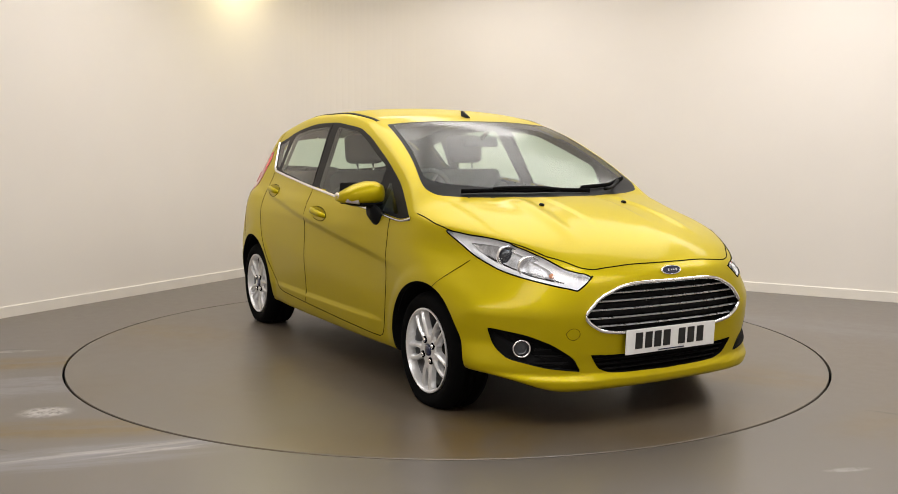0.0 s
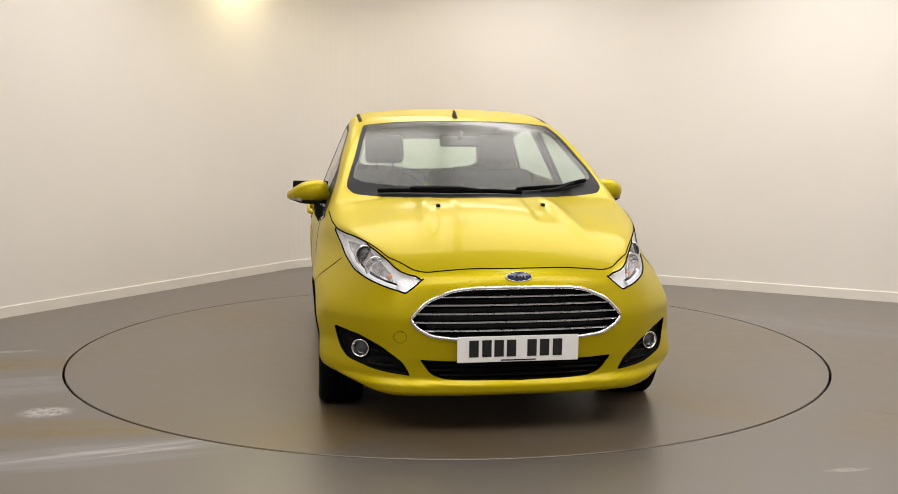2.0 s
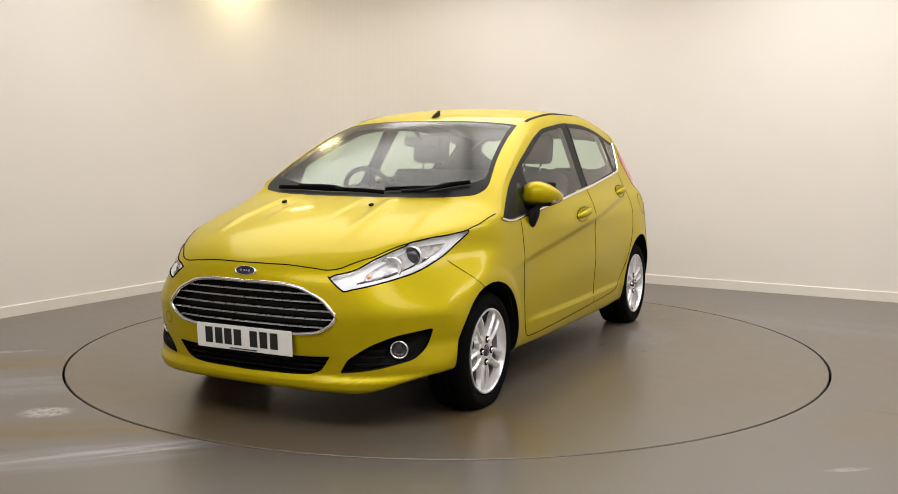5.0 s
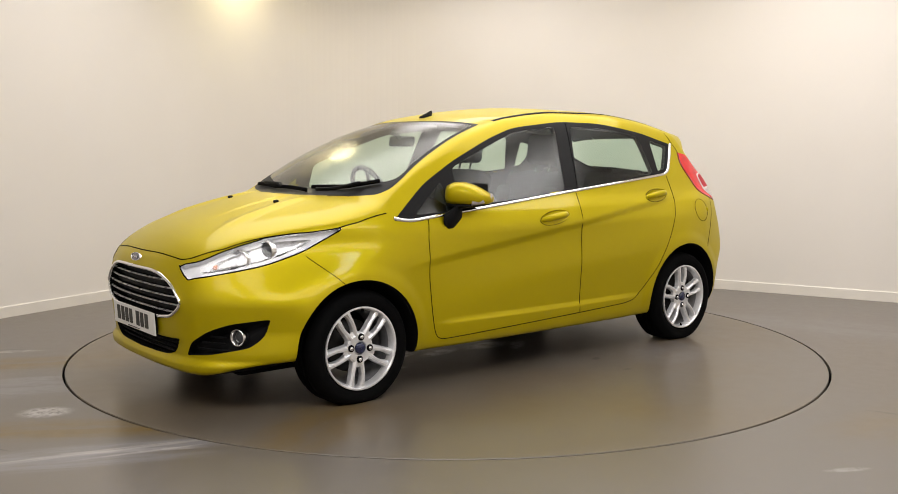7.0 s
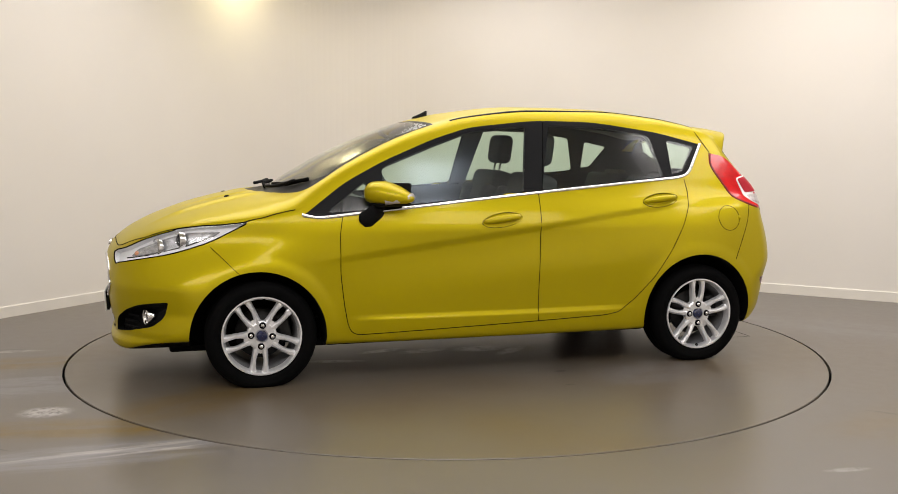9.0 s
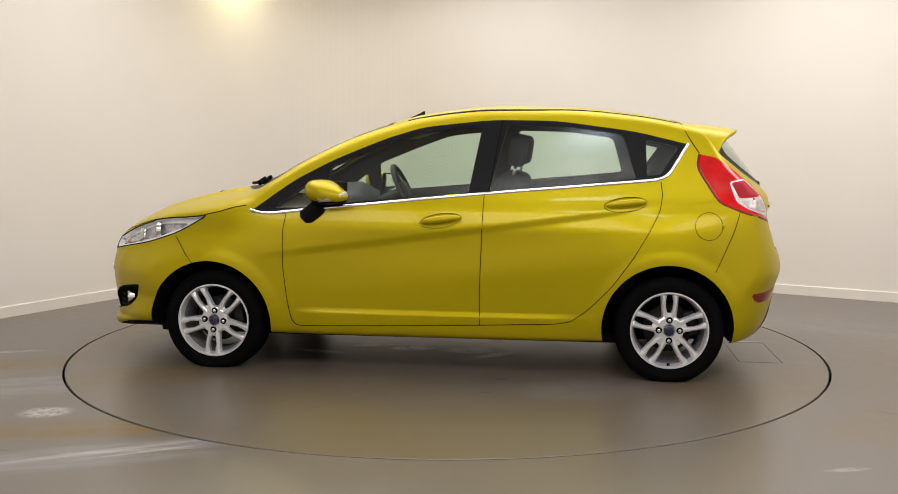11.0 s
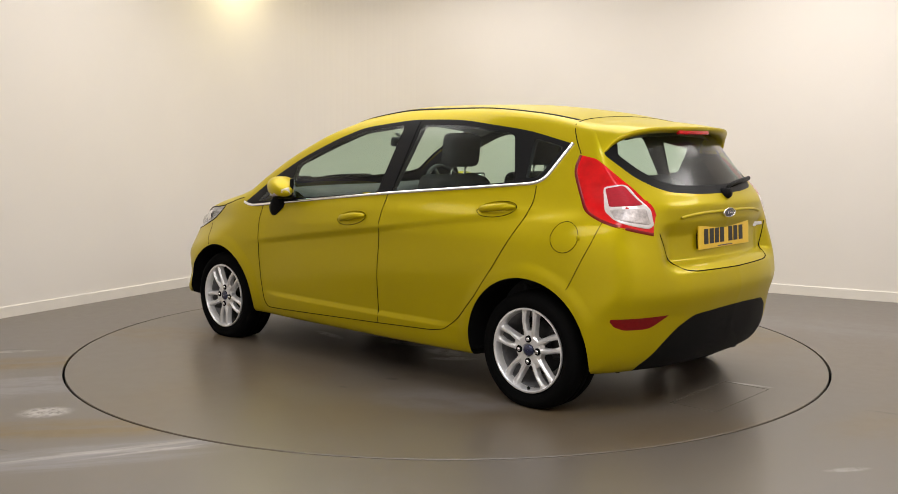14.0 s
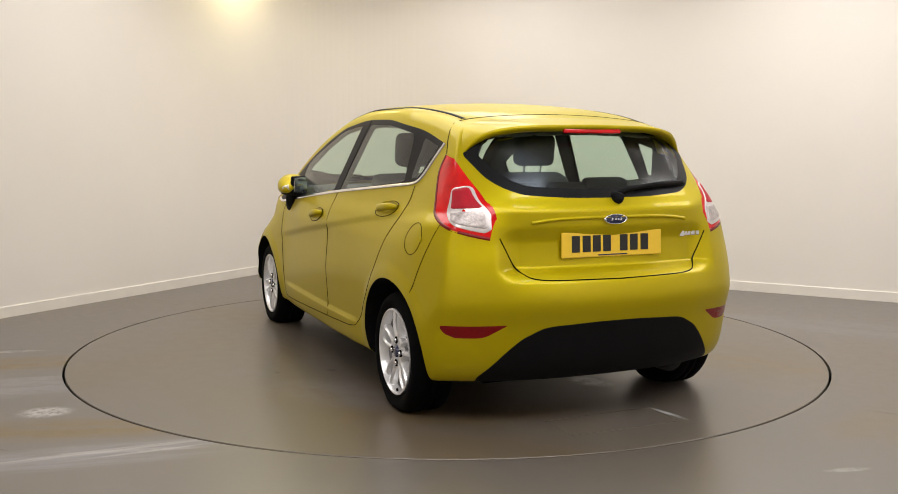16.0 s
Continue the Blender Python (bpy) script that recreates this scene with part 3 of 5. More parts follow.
def inside(poly, a, b):
    hit = np.zeros(len(a), bool)
    for (x0, y0), (x1, y1) in zip(poly, np.roll(poly, -1, axis=0)):
        hit ^= ((y0 > b) != (y1 > b)) & (a < (x1 - x0) * (b - y0) / (y1 - y0 + 1e-12) + x0)
    return hit


def nearest_on(poly, q, closed=True):
    best, where = np.full(len(q), 1e9), q.copy()
    ends = np.roll(poly, -1, axis=0) if closed else poly[1:]
    for a, b in zip(poly if closed else poly[:-1], ends):
        d = b - a
        s = np.clip(((q - a) @ d) / (d @ d + 1e-12), 0, 1)
        w = a + s[:, None] * d
        e = np.linalg.norm(q - w, axis=1)
        ok = e < best
        best[ok], where[ok] = e[ok], w[ok]
    return where, best


def body_grid():
    """Half of the body's skin as one net: a box's faces drawn in onto the body."""
    nx, ny, nz = 330, 70, 112
    gx = np.linspace(-2.12, 2.22, nx + 1)
    gy = np.linspace(0, 1.0, ny + 1)
    gz = np.linspace(0.02, 1.62, nz + 1)
    key, pts, faces = {}, [], []

    def vert(i, j, k):
        q = key.get((i, j, k))
        if q is None:
            q = key[(i, j, k)] = len(pts)
            pts.append((gx[i], gy[j], gz[k]))
        return q
    for i in range(nx):
        for k in range(nz):
            faces.append((vert(i, ny, k), vert(i, ny, k + 1), vert(i + 1, ny, k + 1), vert(i + 1, ny, k)))
        for j in range(ny):
            faces.append((vert(i, j, nz), vert(i + 1, j, nz), vert(i + 1, j + 1, nz), vert(i, j + 1, nz)))
            faces.append((vert(i, j, 0), vert(i, j + 1, 0), vert(i + 1, j + 1, 0), vert(i + 1, j, 0)))
    for j in range(ny):
        for k in range(nz):
            faces.append((vert(nx, j, k), vert(nx, j + 1, k), vert(nx, j + 1, k + 1), vert(nx, j, k + 1)))
            faces.append((vert(0, j, k), vert(0, j, k + 1), vert(0, j + 1, k + 1), vert(0, j + 1, k)))
    p = np.array(pts)
    goal = np.stack([p[:, 0] * 0.62, 0 * p[:, 1], 0.62 + 0.10 * (p[:, 2] - 0.8)], 1)
    return on_body(p, goal), np.array(faces)


# each zone of the skin: name, view, outline, test of the face's middle and normal
def zones(c, n):
    x, y, z = c.T
    flank = n[:, 1] > 0.30
    arch = (np.hypot(x - ARCHES[0][0], z - ARCHES[0][1]) < ARCHES[0][2]) | (np.hypot(x - ARCHES[1][0], z - ARCHES[1][1]) < ARCHES[1][2])
    out = np.full(len(c), "body", object)

    def put(name, mask):
        out[mask] = name
    put("front_bumper", (x > 1.488 + (z - 0.72) * 1.05) & (x > 1.2) & (n[:, 2] > -0.75) & (z < 0.78))
    put("rear_bumper", (x < -1.485 - (z - 0.6) * 0.38) & (z < 0.90) & (n[:, 2] > -0.75))
    put("tailgate", (n[:, 0] < -0.25) & inside(TAILGATE, y, z) & (x < -1.4))
    put("bonnet", (n[:, 2] > 0.2) & inside(BONNET, x, y) & (x > 0.9))
    put("front_door", flank & inside(FRONT_DOOR, x, z))
    put("rear_door", flank & inside(REAR_DOOR, x, z))
    put("window_frame", flank & inside(DAYLIGHT, x, z))
    for name, poly in (("front_window", FRONT_GLASS), ("rear_window", REAR_GLASS), ("quarter_window", QUARTER_GLASS), ("sail_window", SAIL_GLASS)):
        put(name, flank & inside(poly, x, z))
    put("spoiler", (x < -1.292 - 1.4 * np.clip(y - 0.50, 0, 1) - 0.2 * np.clip(1.35 - z, 0, 1) * (y > 0.5)) & (z > 1.195) & (n[:, 0] > -0.75))
    put("cowl", (n[:, 2] > 0.3) & inside(SCREEN, x, y) & (x > 0.1))
    put("windscreen", (n[:, 2] > 0.3) & inside(SCREEN_CLEAR, x, y) & (x > 0.1))
    put("screen_border", (n[:, 0] < -0.2) & inside(REAR_SCREEN, y, z) & (x < -1.3))
    put("rear_screen", (n[:, 0] < -0.2) & inside(REAR_CLEAR, y, z) & (x < -1.3))
    put("headlamp", inside(HEAD_LAMP, x, z) & (y > 0.412 + (0.671 - z) * 1.25))
    put("tail_lamp", inside(TAIL_LAMP, x, z) & (y > 0.2))
    nose = (n[:, 0] > 0.15) & (x > 1.5)
    put("grille", nose & inside(GRILLE, y, z))
    put("lower_grille", nose & inside(LOWER_GRILLE, y, z))
    put("fog_pocket", nose & inside(FOG_POCKET, y, z))
    rump = (n[:, 0] < -0.1) & (x < -1.5)
    put("reflector", rump & inside(REFLECTOR, y, z))
    put("rear_diffuser", rump & inside(DIFFUSER_PANEL, y, z))
    put("underbody", (n[:, 2] < -0.2) & (z < under_level(x, y) + 0.007))
    put("arch", arch & (y > 0.45) & (n[:, 1] > 0.2))
    put("arch", arch & (y > 0.55) & (z < 0.35))
    return out


SNAP = [("side", DAYLIGHT, {"window_frame"}), ("side", FRONT_GLASS, {"front_window"}), ("side", REAR_GLASS, {"rear_window"}), ("side", QUARTER_GLASS, {"quarter_window"}),
        ("side", SAIL_GLASS, {"sail_window"}), ("side", HEAD_LAMP, {"headlamp"}), ("side", TAIL_LAMP, {"tail_lamp"}), ("side", FRONT_DOOR, {"front_door"}), ("side", REAR_DOOR, {"rear_door"}),
        ("end", LAMP_END, {"headlamp"}), ("plan", SCREEN, {"cowl"}), ("plan", SCREEN_CLEAR, {"windscreen"}), ("end", REAR_CLEAR, {"rear_screen"}), ("plan", BONNET, {"bonnet"}), ("end", REAR_SCREEN, {"screen_border"}), ("end", TAILGATE, {"tailgate"}), ("end", GRILLE, {"grille"}),
        ("end", LOWER_GRILLE, {"lower_grille"}), ("end", FOG_POCKET, {"fog_pocket"}), ("end", REFLECTOR, {"reflector"}), ("end", DIFFUSER_PANEL, {"rear_diffuser"})]


def build_skin():
    p, faces = body_grid()
    c = p[faces].mean(1)
    zone = zones(c, body_normal(c))
    nv = len(p)
    moved = np.zeros(nv, bool)

    def border(names):
        inn = np.isin(zone, list(names))
        has_in, has_out = np.zeros(nv, bool), np.zeros(nv, bool)
        has_in[faces[inn].ravel()] = True
        has_out[faces[~inn].ravel()] = True
        return np.where(has_in & has_out & ~moved)[0]
    angles = np.linspace(0, 2 * np.pi, 90, endpoint=False)
    rings = [("side", np.stack([cx + r * np.cos(angles), zc + r * np.sin(angles)], 1), {"arch"}) for cx, zc, r in ARCHES]
    for view, poly, names in rings + SNAP[::-1]:
        b = border(names)
        if not len(b):
            continue
        axes = {"side": (0, 2), "plan": (0, 1), "end": (1, 2)}[view]
        w, far = nearest_on(poly, p[b][:, axes])
        ok = far < 0.02
        b, w = b[ok], w[ok]
        if not len(b):
            continue
        start, goal = p[b].copy(), p[b].copy()
        start[:, axes], goal[:, axes] = w, w
        free = ({0, 1, 2} - set(axes)).pop()
        s = np.sign(p[b][:, free])
        start[:, free] += 0.06 * s
        goal[:, free] -= 0.08 * s
        q = on_body(start, goal)
        middle = p[b][:, 1] < 1e-4
        q[middle, 1] = 0
        good = np.linalg.norm(q - p[b], axis=1) < 0.035
        p[b[good]] = q[good]
        moved[b[good]] = True
    b = border({"underbody"})
    b = b[(p[b][:, 1] > 1e-4) & (p[b][:, 2] < 0.30)]
    level = under_level(p[b][:, 0], p[b][:, 1]) + 0.007
    out = level_out(p[b])
    start, goal = p[b] + 0.05 * out, p[b] - 0.10 * out
    start[:, 2], goal[:, 2] = level, level
    q = on_body(start, goal)
    good = np.linalg.norm(q - p[b], axis=1) < 0.04
    p[b[good]] = q[good]
    return p, faces, zone


def level_out(p):
    """Level direction out of the body."""
    n = body_normal(p)
    n[:, 2] = 0
    return n / (np.linalg.norm(n, axis=1)[:, None] + 1e-9)


SKIN_P, SKIN_F, SKIN_ZONE = build_skin()
SKIN_N = body_normal(SKIN_P)


def skin_part(name, zone_names, mat, parent, side=0, label="", inset=0.0, mask=None):
    """The zone's faces as one mesh: side 1 left, -1 right, 0 both halves joined."""
    pick = np.isin(SKIN_ZONE, list(zone_names))
    if mask is not None:
        pick &= mask
    f = SKIN_F[pick]
    used = np.unique(f)
    index = np.full(len(SKIN_P), -1)
    index[used] = np.arange(len(used))
    p, n = SKIN_P[used] - inset * SKIN_N[used], SKIN_N[used]
    f = index[f]
    flip = np.array([1, -1, 1])
    if side == 1:
        verts, norms, fs = p, n, f
    elif side == -1:
        verts, norms, fs = p * flip, n * flip, f[:, ::-1]
    else:
        on_mid = p[:, 1] < 1e-4
        other = np.where(on_mid, np.arange(len(p)), len(p) + np.cumsum(~on_mid) - 1)
        verts = np.concatenate([p, (p * flip)[~on_mid]])
        norms = np.concatenate([n, (n * flip)[~on_mid]])
        fs = np.concatenate([f, other[f][:, ::-1]])
    ob = mesh_object(name, verts, fs, mat, parent, label, normals=norms)
    return ob


def side_patch(name, poly, proud, mat, parent, s, label=""):
    """A lens on the flank: rings of its outline drawn in to the middle, with a rounded rim."""
    edge = dense(poly, 0.006, True)[:-1]
    mid = edge.mean(0)
    verts, n = [], len(edge)
    for k, lift in ((1.0, proud - 0.006), (0.985, proud * 0.8), (0.95, proud), (0.7, proud), (0.4, proud), (0.05, proud)):
        q = mid + (edge - mid) * k
        verts.append(side_point(q[:, 0], q[:, 1], lift))
    verts = np.concatenate(verts) * np.array([1, s, 1])
    faces = [(r * n + k, r * n + (k + 1) % n, (r + 1) * n + (k + 1) % n, (r + 1) * n + k) for r in range(5) for k in range(n)]
    bm = bmesh.new()
    vs = [bm.verts.new(v) for v in verts]
    for f in faces:
        bm.faces.new([vs[i] for i in f])
    bm.faces.new(vs[5 * n:])
    return part(name, bm, mat, parent, label)


CAR = new("car")
tagged(CAR, "mustard yellow five-door hatchback car parked on the turntable", "car")
BODY = skin_part("body", {"body"}, PAINT, CAR, label="mustard yellow metallic body shell with roof and wings")
skin_part("underbody", {"underbody"}, BLACK_PLASTIC, CAR, label="black underbody pan")
skin_part("front_bumper", {"front_bumper"}, PAINT, CAR)
skin_part("rear_bumper", {"rear_bumper"}, PAINT, CAR)
skin_part("bonnet", {"bonnet"}, PAINT, CAR)
TAILGATE_PART = skin_part("tailgate", {"tailgate"}, PAINT, CAR)
WINDSCREEN_PART = skin_part("windscreen", {"windscreen"}, GLASS, CAR, label="clear laminated windscreen")
skin_part("rear_window", {"rear_screen"}, GLASS, TAILGATE_PART, label="tinted rear window glass")
skin_part("window_border", {"screen_border"}, BLACK_GLOSS, TAILGATE_PART, label="gloss black rear window border")
skin_part("cowl_panel", {"cowl"}, BLACK_GLOSS, CAR, label="black windscreen border and wiper cowl")
skin_part("spoiler_base", {"spoiler"}, PAINT, TAILGATE_PART)
skin_part("rear_diffuser", {"rear_diffuser"}, BLACK_PLASTIC, CAR, label="black plastic lower rear bumper panel")
DOORS = {}
for s in (1, -1):
    DOORS[s] = (skin_part("front_door", {"front_door"}, PAINT, CAR, s), skin_part("rear_door", {"rear_door"}, PAINT, CAR, s))
    skin_part("window_frame", {"window_frame"}, BLACK_GLOSS, CAR, s, "gloss black window surround")
    skin_part("window_glass", {"front_window"}, GLASS, DOORS[s][0], s, "tinted front door glass")
    skin_part("window_glass", {"rear_window"}, GLASS, DOORS[s][1], s, "tinted rear door glass")
    skin_part("quarter_glass", {"quarter_window"}, GLASS, CAR, s, "small rear quarter window glass")
    skin_part("quarter_glass", {"sail_window"}, GLASS, CAR, s, "small triangular front quarter glass")
    tail_lamp = skin_part("tail_lamp", {"tail_lamp"}, RED_LENS, CAR, s, "red and clear tail lamp")
    side_patch("lamp_frame", LAMP_FRAME, 0.0015, CLEAR_SILVER, tail_lamp, s, "silver inner lamp frame")
    side_patch("brake_lens", LAMP_RED, 0.0035, RED_INNER, tail_lamp, s, "pale red brake lens")
    side_patch("reversing_lens", LAMP_CLEAR, 0.0035, CLEAR_FACET, tail_lamp, s, "clear reversing lens")
    skin_part("reflector", {"reflector"}, DEEP_RED, CAR, s, "deep red rear bumper reflector")
for o in CAR.children_recursive:
    if "glass" in o.name or o.name in ("windscreen", "rear_window"):
        o.visible_shadow = False


def wheel(spin, hub):
    """An alloy wheel with its tyre, its outer face towards +y; the centre at the origin, the tyre pressed flat on the ground."""
    base = new("wheel")
    base["label"] = "black tyre on a silver twin-spoke alloy wheel"
    turned = Matrix.Rotation(radians(spin), 4, "Y")
    bm = bmesh.new()
    R = TYRE
    lathe(bm, [(0.200, -0.19), (0.212, -0.195), (0.250, -0.199), (0.270, -0.192), (R - 0.005, -0.176), (R, -0.155), (R, -0.122), (R - 0.007, -0.120), (R - 0.007, -0.113), (R, -0.111), (R, -0.084), (R - 0.007, -0.082), (R - 0.007, -0.075), (R, -0.073), (R, -0.045), (R - 0.005, -0.022), (0.270, -0.005), (0.252, 0.005), (0.240, 0.0065), (0.232, 0.005), (0.222, 0.004), (0.212, 0.0), (0.206, -0.006), (0.200, -0.012)], 96)
    for v in bm.verts:
        v.co.z = -hub + 0.007 * math.log(1 + math.exp((v.co.z + hub - 0.004) / 0.007))
        if v.co.z < -0.21:
            k = min(1.0, (-0.21 - v.co.z) / 0.05)
            v.co.y += (0.005 if v.co.y > -0.095 else -0.005) * k
    part("tyre", bm, RUBBER, base)
    bm = bmesh.new()
    lathe(bm, [(0.199, -0.19), (0.204, -0.004), (0.2035, 0.002), (0.197, 0.003), (0.193, -0.004), (0.188, -0.022), (0.184, -0.04)], 72)
    for k in range(5):
        a0 = radians(90 + 72 * k)
        d, t = Vector((math.cos(a0), 0, math.sin(a0))), Vector((-math.sin(a0), 0, math.cos(a0)))
        for s in (-1, 1):
            rows = [(0.040, 0.014, -0.013, 0.018), (0.066, 0.0165, -0.011, 0.0165), (0.085, 0.0205, -0.009, 0.0140), (0.105, 0.0255, -0.007, 0.0120), (0.130, 0.0295, -0.006, 0.0112), (0.155, 0.0300, -0.006, 0.0120), (0.177, 0.0295, -0.008, 0.0150), (0.1935, 0.0320, -0.012, 0.023)]
            ring = []
            for r, off, y, w in rows:
                c = d * r + t * off * s
                # a sharp crest on the outer flank, a long slope to the slot
                ring.append([bm.verts.new(c + t * s * u * w + Vector((0, y + v, 0))) for u, v in ((-1.0, -0.034), (-0.85, -0.009), (-0.25, 0.0), (0.35, 0.0), (0.95, -0.010), (1.35, -0.034))])
            for a, b in zip(ring, ring[1:]):
                for q in range(6):
                    bm.faces.new((a[q], a[(q + 1) % 6], b[(q + 1) % 6], b[q]))
        # the web at the root of the pair
        web = [bm.verts.new(d * r + t * u + Vector((0, y, 0))) for r, u, y in ((0.060, -0.02, -0.014), (0.060, 0.02, -0.014), (0.088, 0.02, -0.018), (0.094, 0.0, -0.020), (0.088, -0.02, -0.018))]
        bm.faces.new(web)
    lathe(bm, [(0.078, -0.045), (0.075, -0.018), (0.066, -0.0125), (0.034, -0.012), (0.029, -0.02), (0.001, -0.02)], 40)
    bmesh.ops.transform(bm, matrix=turned, verts=bm.verts)
    rim = part("rim", bm, ALLOY, base, smooth=False)
    bm = bmesh.new()
    lathe(bm, [(0.184, -0.04), (0.180, -0.06), (0.174, -0.12), (0.172, -0.19)], 72)
    part("rim_barrel", bm, SHADED_BARREL, rim, "inner rim barrel, greyed for the shade inside the wheel")
    bm = bmesh.new()
    lathe(bm, [(0.0275, -0.02), (0.0275, -0.008), (0.021, -0.005), (0.001, -0.004)], 24)
    part("centre_cap", bm, BLUE, base, "dark blue centre cap")
    for k in range(4):
        bm = bmesh.new()
        at = turned @ Matrix.Translation((0.054 * math.cos(radians(90 * k)), 0.0, 0.054 * math.sin(radians(90 * k))))
        lathe(bm, [(0.0175, -0.016), (0.0170, -0.0085), (0.009, -0.0082)], 20, at)
        socket = part("nut_socket", bm, SEAM, base, "dark wheel nut socket")
        bm = bmesh.new()
        lathe(bm, [(0.0095, -0.010), (0.0090, -0.003), (0.006, -0.001), (0.001, -0.0005)], 12, at)
        part("wheel_nut", bm, CHROME, socket)
    bm = bmesh.new()
    lathe(bm, [(0.009, -0.006), (0.007, 0.000), (0.001, 0.001)], 10, turned @ Matrix.Translation((0, -0.012, -0.185)))
    part("tyre_valve", bm, SEAM, base, "small black tyre valve")
    bm = bmesh.new()
    lathe(bm, [(0.001, -0.10), (0.128, -0.10), (0.130, -0.105), (0.130, -0.12), (0.001, -0.12)], 40)
    part("brake_disc", bm, DARK_METAL, base, "dull steel brake disc")
    bm = bmesh.new()
    box(bm, (0.06, 0.07, 0.13), pose(-0.118, -0.100, 0.03, 0, 12), 0.01)
    part("brake_caliper", bm, DARK_METAL, base, "dull grey brake caliper")
    return base


def place_wheels():
    for x, s, spin, hub in ((WHEEL_X, 1, 175, HUB_FRONT), (-WHEEL_X, 1, 0, HUB_REAR), (WHEEL_X, -1, 30, HUB_FRONT), (-WHEEL_X, -1, 50, HUB_REAR)):
        made = wheel(spin, hub)
        made.parent = CAR
        made.matrix_basis = pose(x, s * WHEEL_Y, hub, 0, 0, 0 if s == 1 else 180)


place_wheels()


def wheel_wells():
    for cx, zc, r in ARCHES:
        for s in (1, -1):
            bm = bmesh.new()
            n, rows = 28, []
            for k in range(n + 1):
                a = radians(-25 + 230 * k / n)
                x, z = cx + r * math.cos(a), max(0.16, zc + r * math.sin(a))
                y = float(side_point(x, z)[0, 1])
                rows.append([bm.verts.new((x, s * (y - 0.001), z)), bm.verts.new((x, s * (y - 0.02), z - 0.0)), bm.verts.new((x, s * 0.50, z))])
            hub = bm.verts.new((cx, s * 0.50, 0.2))
            for a, b in zip(rows, rows[1:]):
                bm.faces.new((a[0], a[1], b[1], b[0]))
                bm.faces.new((a[1], a[2], b[2], b[1]))
                bm.faces.new((a[2], hub, b[2]))
            part("wheel_arch_liner", bm, BLACK_PLASTIC, CAR, "black wheel arch liner")


wheel_wells()


def chassis():
    # unseen underparts, added to keep light from the ground below the car
    bm = bmesh.new()
    box(bm, (2.0, 1.20, 0.05), pose(0.0, 0, 0.182), 0.012)
    box(bm, (0.62, 0.92, 0.07), pose(1.40, 0, 0.165), 0.02)
    part("added_floor_pan", bm, BLACK_PLASTIC, CAR, "black floor pan and undertray, added unseen to block light")
    bm = bmesh.new()
    tube(bm, [(-1.24, -0.70, 0.24), (-1.20, -0.35, 0.21), (-1.20, 0.35, 0.21), (-1.24, 0.70, 0.24)], 0.045, 10)
    part("rear_axle", bm, DARK_METAL, CAR, "dark steel rear axle beam")
    bm = bmesh.new()
    tube(bm, [(0.9, 0.08, 0.15), (-0.9, 0.10, 0.155), (-1.15, -0.30, 0.20), (-1.45, -0.42, 0.215), (-1.70, -0.45, 0.215)], 0.026, 10)
    tube(bm, [(-1.40, -0.42, 0.22), (-1.68, -0.44, 0.22)], 0.075, 14, 0.8)
    part("exhaust", bm, DARK_METAL, CAR, "dull steel exhaust and silencer")


chassis()


# ---- the car: fittings ----
def mirror_y(points, s):
    p = np.array(points, float)
    p[:, 1] *= s
    return p


def ribbon(points, normals, width, height=0.0015):
    """A flat strip laid along a line on the skin."""
    bm = bmesh.new()
    p, n = np.asarray(points), np.asarray(normals)
    t = np.gradient(p, axis=0)
    t /= np.linalg.norm(t, axis=1)[:, None] + 1e-9
    b = np.cross(t, n)
    b /= np.linalg.norm(b, axis=1)[:, None] + 1e-9
    rows = []
    for q, bb, nn in zip(p, b, n):
        rows.append([bm.verts.new(q + bb * width / 2 - nn * 0.002), bm.verts.new(q + bb * width * 0.42 + nn * height), bm.verts.new(q - bb * width * 0.42 + nn * height), bm.verts.new(q - bb * width / 2 - nn * 0.002)])
    for a, c in zip(rows, rows[1:]):
        for k in range(3):
            bm.faces.new((a[k], a[k + 1], c[k + 1], c[k]))
    return bm


def laid(name, path, view, width, mat, parent, s=1, height=0.0015, label="", closed=False, step=0.012):
    q = dense(path, step, closed)
    f = {"side": side_point, "front": front_point, "back": back_point, "top": top_point}[view]
    p = f(q[:, 0], q[:, 1])
    n = body_normal(p)
    if not closed and len(p) > 8:
        for _ in range(3):
            n[1:-1] = (n[:-2] + 2 * n[1:-1] + n[2:]) / 4
            p[1:-1] = (p[:-2] + 2 * p[1:-1] + p[2:]) / 4
    return part(name, ribbon(mirror_y(p, s), mirror_y(n, s), width, height), mat, parent, label)


